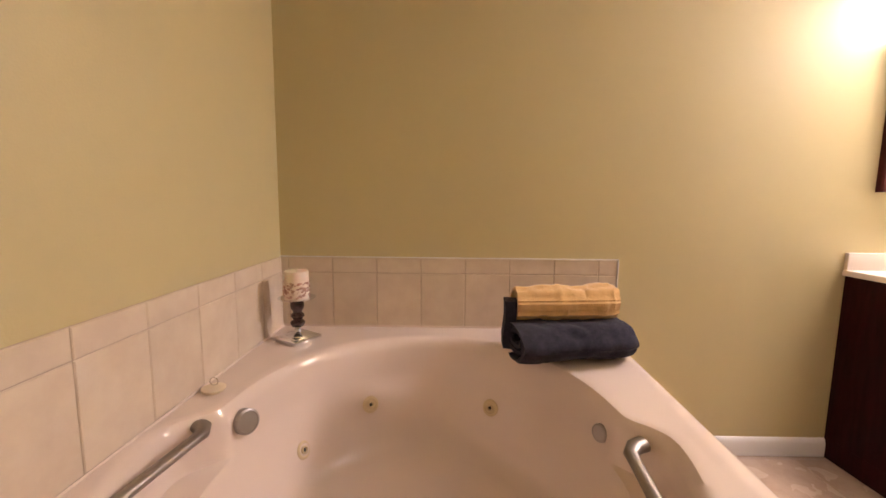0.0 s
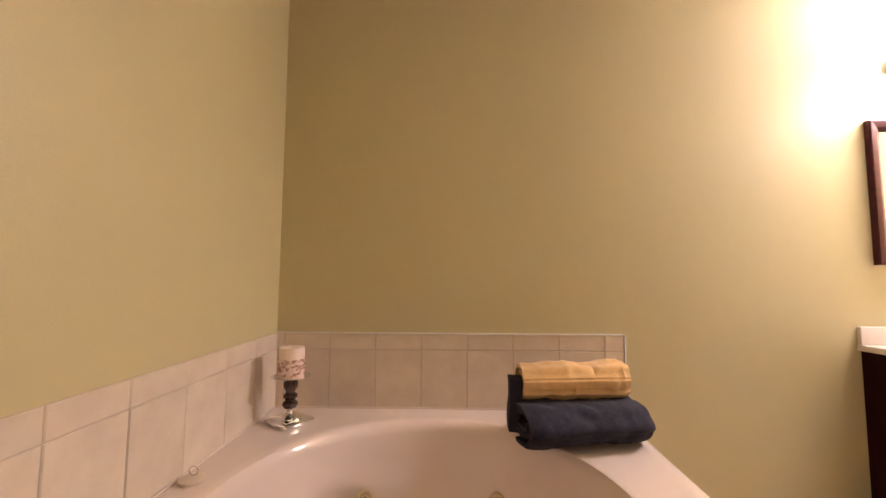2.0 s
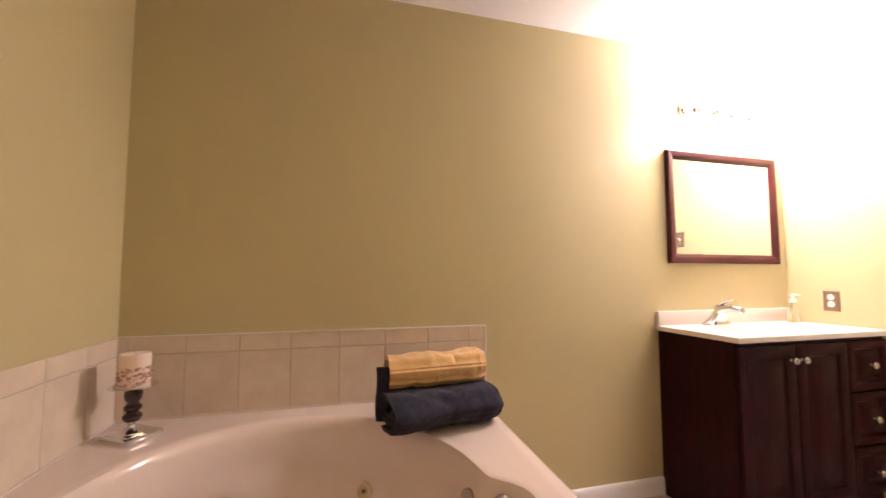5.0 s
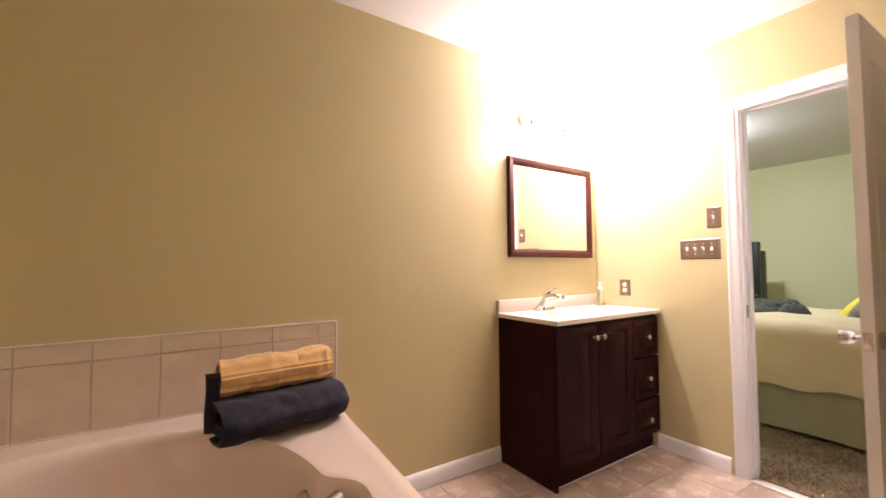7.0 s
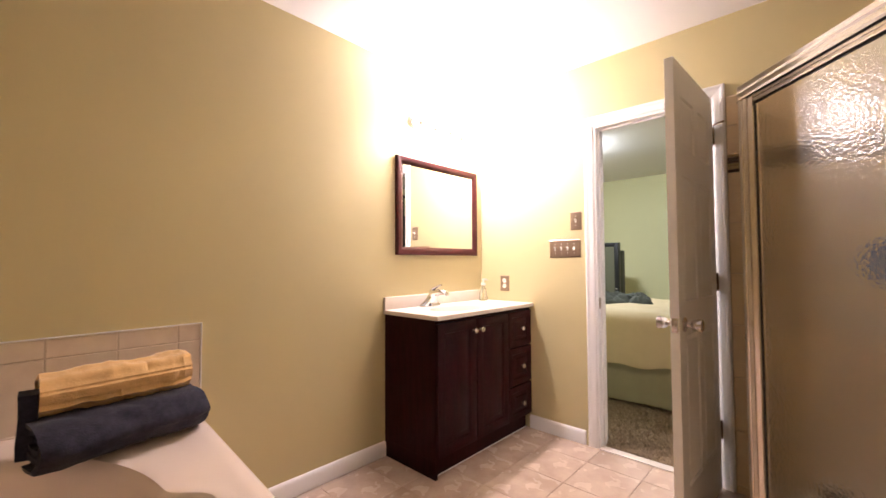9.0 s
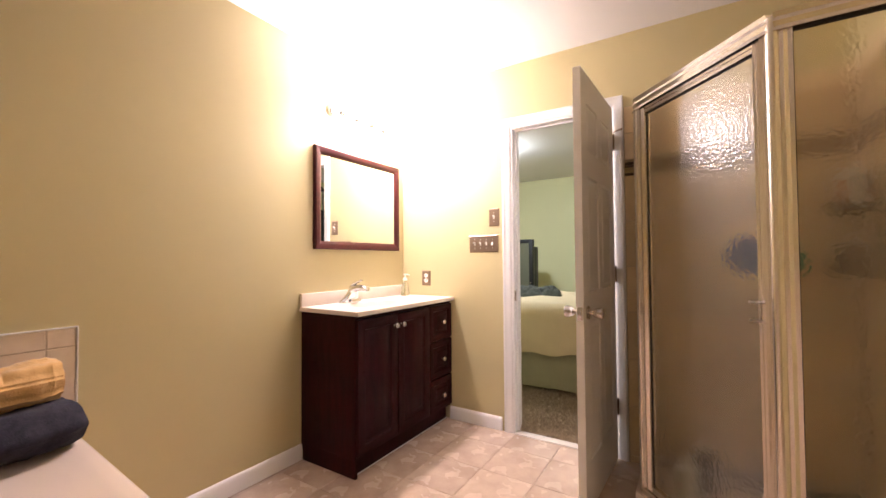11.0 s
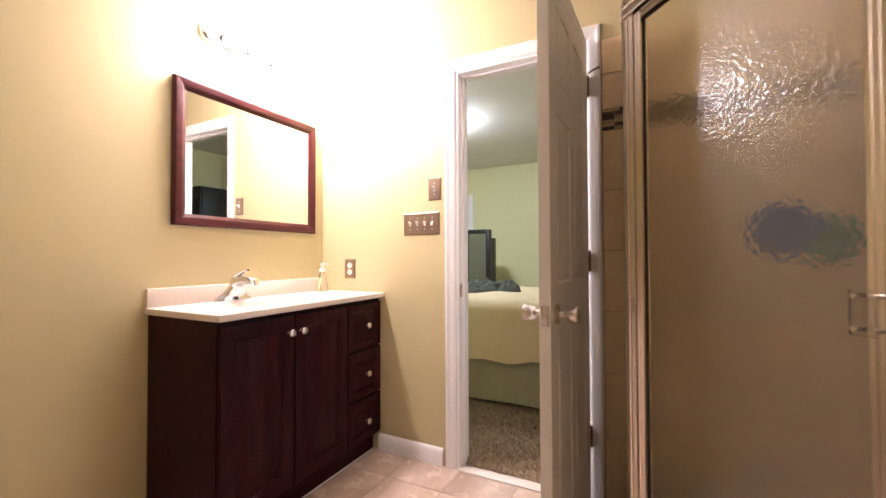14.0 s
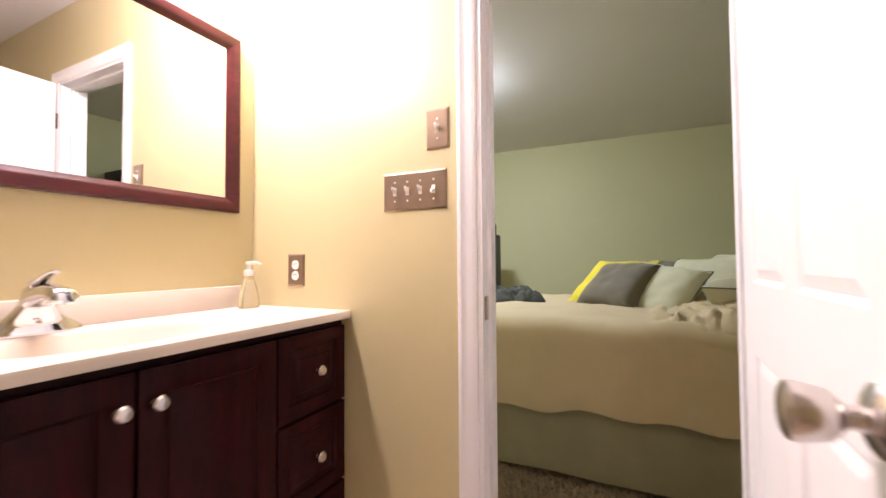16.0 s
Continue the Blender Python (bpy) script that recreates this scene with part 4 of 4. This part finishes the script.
bm = box((0.03, -BL + 0.03, 0.13), (BW - 0.03, -0.03, 0.66), 0.04)
part("mattress", bm, "sage", bed)
part("bed_skirt", drape(0.02, BW - 0.02, -BL + 0.02, -0.02, 0.42, 0.045, 0.02, 9, 0.004, 0.01), "skirt", bed, "olive green bed skirt")
part("duvet", drape(-0.02, BW + 0.02, -BL + 0.10, 0.03, 0.775, 0.350, 0.12, 4, 0.020, 0.035), "duvet", bed, "thick sage duvet")
bm = bmesh.new()
cols, rows_ = 90, 64
grid = {}
for i in range(cols + 1):
    for j in range(rows_ + 1):
        u, v = i / cols, j / rows_
        x, y = 0.015 + (BW - 0.03) * u, -1.36 - 0.66 * v + 0.05 * noise.noise(Vector((u * 5, 1.5, 2)))
        rise = 0.006 + 0.085 * min(1, v * 1.3) ** 1.5
        fold = abs(noise.noise(Vector((u * 9 + v * 4, v * 6 - u * 3, 4)))) * 0.066 + abs(noise.noise(Vector((u * 24, v * 15 + u * 6, 8)))) * 0.034
        side = min(1, min(u, 1 - u) * 12) ** 0.5
        grid[i, j] = bm.verts.new((x, y, 0.762 + (rise + fold * min(1, v * 6 + 0.15)) * side - 0.05 * (1 - side) - 0.01 * (v < 0.01)))
for i in range(cols):
    for j in range(rows_):
        bm.faces.new([grid[i, j], grid[i + 1, j], grid[i + 1, j + 1], grid[i, j + 1]])
part("duvet_fold", bm, "duvet", bed, "rumpled folded-back head end of the duvet")
part("headboard", box((-0.02, -BL - 0.05, 0.0), (BW + 0.02, -BL - 0.005, 1.05), 0.015), "wood", bed, "dark wooden headboard")


def pillow(name, at, w, h, t, material, label, rx, ry, rz, seed):
    th = thing(name, at, label, "pillow", "pillows on the bed")
    th.matrix_basis = pose(*at, rx, ry, rz)
    bm = bmesh.new()
    n_ = 18
    vs = {}
    for s in (-1, 1):
        for i in range(n_ + 1):
            for j in range(n_ + 1):
                u, v = i / n_ * 2 - 1, j / n_ * 2 - 1
                pin = 1 - 0.10 * (1 - u * u) * v * v - 0.0
                pin2 = 1 - 0.10 * (1 - v * v) * u * u
                e = max(0, (1 - u ** 4) * (1 - v ** 4)) ** 0.5
                z = s * t / 2 * e + 0.010 * noise.noise(Vector((u * 3, v * 3, seed + s)))
                if (i in (0, n_) or j in (0, n_)) and s == 1:
                    vs[i, j, s] = vs[i, j, -1]
                else:
                    vs[i, j, s] = bm.verts.new((u * w / 2 * pin2, v * h / 2 * pin, z))
    for s in (-1, 1):
        for i in range(n_):
            for j in range(n_):
                f = [vs[i, j, s], vs[i + 1, j, s], vs[i + 1, j + 1, s], vs[i, j + 1, s]]
                if len(set(f)) == 4:
                    try:
                        bm.faces.new(f)
                    except ValueError:
                        pass
    part("cushion", bm, material, th)
    edge = []
    for k in range(n_ * 4):
        q, r_ = divmod(k, n_)
        u, v = ((r_ / n_ * 2 - 1, -1), (1, r_ / n_ * 2 - 1), (1 - r_ / n_ * 2, 1), (-1, 1 - r_ / n_ * 2))[q]
        edge.append(((u * w / 2) * (1 - 0.10 * (1 - v * v) * u * u), (v * h / 2) * (1 - 0.10 * (1 - u * u) * v * v), 0))
    edge.append(edge[0])
    part("piping", tube(edge, 0.004, 6), "gray" if material == "sage" else material, th)


pillow("pillow", (5.34, -1.20, 0.905), 0.50, 0.42, 0.10, "yellow", "yellow cushion leaning on the bed", 42, 0, -132, 1)
pillow("pillow", (5.23, -1.25, 0.885), 0.46, 0.40, 0.17, "gray", "dark gray velvet cushion on the bed", 42, 0, -132, 2)
pillow("pillow", (5.12, -1.49, 0.862), 0.40, 0.40, 0.14, "sage", "sage cushion with dark piping on the bed", 50, 8, -128, 3)
pillow("pillow", (5.33, -1.72, 0.895), 0.52, 0.42, 0.15, "sage", "sage cushion with dark piping on the bed", 50, 0, -132, 4)
pillow("pillow", (5.57, -1.90, 0.920), 0.60, 0.40, 0.15, "sage", "sage pillow against the headboard", 58, 0, -160, 5)
pillow("pillow", (5.53, -1.52, 0.900), 0.46, 0.40, 0.12, "gray", "dark gray cushion behind the sage ones", 48, 0, -130, 6)
pillow("pillow", (5.00, -1.96, 0.850), 0.60, 0.42, 0.18, "sage", "sage pillow lying on the bed", 18, 0, 85, 7)


def throw_blanket():
    t = thing("throw_blanket", (5.42, -0.43, 0.765), "gray-green knitted throw bunched on the bed", "blanket", turn=20)
    bm = bmesh.new()
    nx, ny = 100, 60
    vs = {}
    for i in range(nx + 1):
        for j in range(ny + 1):
            u, v = i / nx, j / ny
            edge = min(u, 1 - u, v, 1 - v)
            h_ = 0.012 + 0.045 * abs(math.sin(u * 13 + 7 * v + 3 * noise.noise(Vector((u * 3, v * 3, 9))))) + 0.035 * noise.noise(Vector((u * 5, v * 4, 3))) + 0.030 * abs(noise.noise(Vector((u * 16, v * 12, 7)))) + 0.020 * abs(math.sin(u * 34 - 16 * v + 4 * noise.noise(Vector((u * 5, v * 5, 2)))))
            h_ *= min(1, edge * 9) ** 0.5
            x = (u - 0.5) * 0.76 + 0.05 * noise.noise(Vector((v * 4, 2, 1)))
            y = (v - 0.5) * 0.54 + 0.06 * noise.noise(Vector((u * 4, 5, 1)))
            vs[i, j] = bm.verts.new((x, y, max(0.0, h_)))
    for i in range(nx):
        for j in range(ny):
            bm.faces.new([vs[i, j], vs[i + 1, j], vs[i + 1, j + 1], vs[i, j + 1]])
    part("knit", bm, "throw", t)


throw_blanket()
ja = thing("jewelry_mirror", (6.55, 0.17, 0), "standing black jewelry cabinet with a mirror front", "mirror", turn=-84)
part("case", box((-0.17, 0.0, 0.06), (0.17, 0.10, 1.45), 0.006), "black", ja)
bm = bmesh.new()
for lo, hi in (((-0.17, -0.02, 0.06), (-0.115, -0.001, 1.45)), ((0.115, -0.02, 0.06), (0.17, -0.001, 1.45)), ((-0.115, -0.02, 0.06), (0.115, -0.001, 0.115)), ((-0.115, -0.02, 1.395), (0.115, -0.001, 1.45))):
    box(lo, hi, 0.003, bm)
part("frame", bm, "black", ja, "black frame")
part("mirror_pane", box((-0.115, -0.010, 0.115), (0.115, -0.002, 1.395)), "mirror2", ja, "mirror glass", smooth=False)
part("knob", lathe([(0, 0), (0.006, 0), (0.009, 0.012), (0, 0.016)], 12, pose(0.14, -0.02, 0.82, 90)), "chrome", ja)
for x in (-0.14, 0.14):
    part("leg", box((x - 0.015, -0.05, 0), (x + 0.015, 0.16, 0.06), 0.004), "black", ja)
sp = thing("loudspeaker", (6.85, 0.16, 0), "tall dark loudspeaker beside the jewelry cabinet", "loudspeaker")
part("cabinet", box((-0.12, -0.10, 0.0), (0.12, 0.10, 1.35), 0.008), "black", sp)
part("grille", box((-0.126, -0.085, 0.3), (-0.1205, 0.085, 1.29), 0.002), "black", sp)

dr = thing("armoire", (5.0, BY0 + 0.03, 0), "tall dark wooden armoire against the bedroom wall", "wardrobe")
part("case", box((-0.45, 0, 0.05), (0.45, 0.45, 1.95), 0.008), "black", dr)
for x0, x1, kx in ((-0.43, -0.004, -0.05), (0.004, 0.43, 0.05)):
    q = part("door", box((x0, 0.45, 0.10), (x1, 0.466, 1.88), 0.004), "black", dr)
    part("knob", lathe([(0, 0), (0.008, 0), (0.012, 0.016), (0, 0.022)], 12, pose(kx, 0.466, 1.0, -90)), "nickel", q)
la = thing("lantern", (5.26, BY0 + 0.25, 1.95), "black metal lantern on the tall armoire", "lantern")
bm = box((-0.10, -0.10, 0), (0.10, 0.10, 0.02), 0.003)
for sx in (-1, 1):
    for sy in (-1, 1):
        box((sx * 0.09 - 0.008, sy * 0.09 - 0.008, 0.02), (sx * 0.09 + 0.008, sy * 0.09 + 0.008, 0.32), bm=bm)
part("cage", bm, "black", la)
part("roof", rings([[Vector((sx * s, sy * s, z)) for sx, sy in ((-1, -1), (1, -1), (1, 1), (-1, 1))] for s, z in ((0.115, 0.32), (0.115, 0.335), (0.05, 0.43), (0.02, 0.45), (0.02, 0.48))]), "black", la, smooth=False)
part("candle", lathe([(0, 0.02), (0.035, 0.02), (0.035, 0.17), (0, 0.17)], 16), "wax", la)

bl = thing("ceiling_light", (5.30, BLY, H), "lit frosted dome ceiling light in the bedroom", "ceiling light")
part("ring", lathe([(0, 0), (0.155, 0), (0.16, -0.012), (0.15, -0.022), (0, -0.022)], 32), "bronze", bl, "bronze mounting ring")
part("dome", lathe([(0.145, -0.022), (0.14, -0.05), (0.11, -0.08), (0.06, -0.098), (0.0, -0.104)], 32), "dome", bl, "lit frosted dome")
part("finial", lathe([(0, -0.100), (0.012, -0.103), (0.014, -0.112), (0.008, -0.122), (0, -0.126)], 14), "bronze", bl)

dw = thing("door_2", (BX, 1.11, 0), "closed white door in the bedroom wall", "door")
dw["kind"] = "structure"
lf = part("door_leaf", leaf(0.76, 2.0, 0.03, [(a, b, c, e) for a, b in ((0.1, 0.34), (0.42, 0.66)) for c, e in ((0.22, 0.86), (1.0, 1.55), (1.67, 1.88))]), "white", dw, smooth=False)
lf.matrix_basis = pose(-0.02, -0.38, 0.01, 0, 0, 90)
bm = box((-0.02, -0.46, 0), (0, -0.385, 2.09), 0.003)
box((-0.02, 0.385, 0), (0, 0.46, 2.09), 0.003, bm)
box((-0.02, -0.384, 2.015), (0, 0.384, 2.09), 0.003, bm)
part("casing", bm, "white", dw, "white casing")

# ---- tiles ----


def tile_mesh(w_, h_, t_, r_=0.0025):
    """A glazed tile in the xy plane, centred, its face towards +z."""
    bm = bmesh.new()
    lo = [[Vector((sx * (w_ / 2 - i), sy * (h_ / 2 - i), z)) for sx, sy in ((-1, -1), (1, -1), (1, 1), (-1, 1))] for i, z in ((0, 0), (0, t_ - r_), (r_, t_))]
    rings(lo, cap0=False, bm=bm)
    me = bpy.data.meshes.new("tile")
    bm.to_mesh(me)
    bm.free()
    return me


CACHE = {}


def lay(parent, w_, h_, t_, material, m):
    key = (round(w_, 4), round(h_, 4), t_, material)
    if key not in CACHE:
        CACHE[key] = tile_mesh(w_, h_, t_)
        CACHE[key].materials.append(M[material])
    ob = new("tile", CACHE[key])
    ob.parent = parent
    ob.matrix_basis = m
    return ob


TZ = 0.926
G = 0.0025
surround = tagged(part("tub_surround", box((0.0005, -0.004, TUB_Z - 0.005), (1.522, -0.0005, TZ)), "grout", smooth=False), "bone ceramic tile surround above the tub", "tiles", kind="structure")
surround2 = tagged(part("tub_surround", box((0.0005, -1.62, TUB_Z - 0.005), (0.004, -0.004, TZ)), "grout", smooth=False), "bone ceramic tile surround above the tub", "tiles", kind="structure")
xs = [0.004] + [0.038 + 0.2 * k for k in range(8)] + [1.520]
rows = [(TUB_Z + 0.001, 0.856), (0.856, TZ)]
for a, b in zip(xs, xs[1:]):
    for z0, z1 in rows:
        lay(surround, b - a - G, z1 - z0 - G, 0.004, "tile", pose((a + b) / 2, -0.004, (z0 + z1) / 2, 90))
ys = [-0.009, -0.205, -0.412, -0.621, -0.828, -1.031, -1.236, -1.441, -1.615]
for a, b in zip(ys, ys[1:]):
    for z0, z1 in rows:
        lay(surround2, a - b - G, z1 - z0 - G, 0.004, "tile", Matrix.Translation((0.004, (a + b) / 2, (z0 + z1) / 2)) @ Matrix(((0, 0, 1, 0), (1, 0, 0, 0), (0, 1, 0, 0), (0, 0, 0, 1))))
# white edge strips
bm = box((0.0, -0.011, TZ), (1.527, -0.0006, TZ + 0.004), 0.001)
box((1.5225, -0.011, TUB_Z - 0.12), (1.5275, -0.0006, TZ), 0.001, bm)
struct("trim_caulk", box((0.008, -1.47, TUB_Z - 0.003), (0.013, -0.013, TUB_Z + 0.005), 0.002, box((0.008, -0.013, TUB_Z - 0.003), (1.46, -0.008, TUB_Z + 0.005), 0.002)), "acrylic", "bead of pale caulk where tiles meet the tub")
struct("trim_tile", bm, "white", "white edge trim of the tile surround")

fw = 0.305
for i in range(12):
    for j in range(9):
        x, y = fw * (i + 0.35), -fw * (j + 0.62)
        x0, x1 = max(x - fw / 2, 0), min(x + fw / 2, W)
        y0, y1 = max(y - fw / 2, S), min(y + fw / 2, 0)
        if x1 - x0 < 0.02 or y1 - y0 < 0.02 or (x1 < 1.45 and y0 > -1.4):
            continue
        lay(floor, x1 - x0 - 0.0015, y1 - y0 - 0.0015, 0.004, "floor", pose((x0 + x1) / 2, (y0 + y1) / 2, -0.004))

sw1 = tagged(part("shower_surround", box((W - 0.006, S + 0.006, 0.0), (W - 0.0005, DY0 - 0.056, 2.06)), "grout", smooth=False), "tan ceramic tiles with a mosaic band beside the shower", "tiles", kind="structure")
sw2 = tagged(part("shower_surround", box((2.5, S + 0.0005, 0.0), (W - 0.006, S + 0.006, 2.06)), "grout", smooth=False), "tan ceramic tiles with a mosaic band in the shower", "tiles", kind="structure")
zs_ = [(0.0, 0.041), (0.041, 0.317), (0.317, 0.589), (0.589, 0.858), (0.858, 1.122), (1.122, 1.387), (1.387, 1.650), (1.745, 1.90), (1.90, 2.058)]
west = Matrix(((0, 0, -1, 0), (-1, 0, 0, 0), (0, 1, 0, 0), (0, 0, 0, 1)))
north = Matrix(((-1, 0, 0, 0), (0, 0, 1, 0), (0, 1, 0, 0), (0, 0, 0, 1)))
for z0, z1 in zs_:
    for a, b in ((DY0 - 0.058, -1.86), (-1.86, -2.19), (-2.19, -2.52), (-2.52, -2.62)):
        lay(sw1, a - b - 0.003, z1 - z0 - 0.003, 0.006, "stile", Matrix.Translation((W - 0.006, (a + b) / 2, (z0 + z1) / 2)) @ west)
    for a, b in ((2.5, 2.65), (2.65, 2.98), (2.98, 3.31), (3.31, 3.518)):
        lay(sw2, b - a - 0.003, z1 - z0 - 0.003, 0.006, "stile", Matrix.Translation(((a + b) / 2, S + 0.006, (z0 + z1) / 2)) @ north)
rnd = random.Random(11)
for r_ in range(6):
    z = 1.651 + r_ * 0.0157 + 0.008
    prev = y = DY0 - 0.058
    while y > -2.60:
        ln = rnd.choice((0.035, 0.05, 0.07))
        nxt = max(prev - ln, -2.60)
        if prev - nxt > 0.01:
            lay(sw1, prev - nxt - 0.002, 0.0140, 0.007, rnd.choice(("mos_a", "mos_b", "mos_b", "mos_a")), Matrix.Translation((W - 0.006, (prev + nxt) / 2, z)) @ west)
        prev = nxt
        y = nxt
        if nxt <= -2.0:
            break
bm = bmesh.new()
box((2.52, S + 0.006, 1.651), (3.52, S + 0.012, 1.744), bm=bm)
box((W - 0.012, -2.60, 1.651), (W - 0.006, -2.05, 1.744), bm=bm)
part("mosaic_band", bm, "mos_c", sw2, "dark mosaic band", smooth=False)
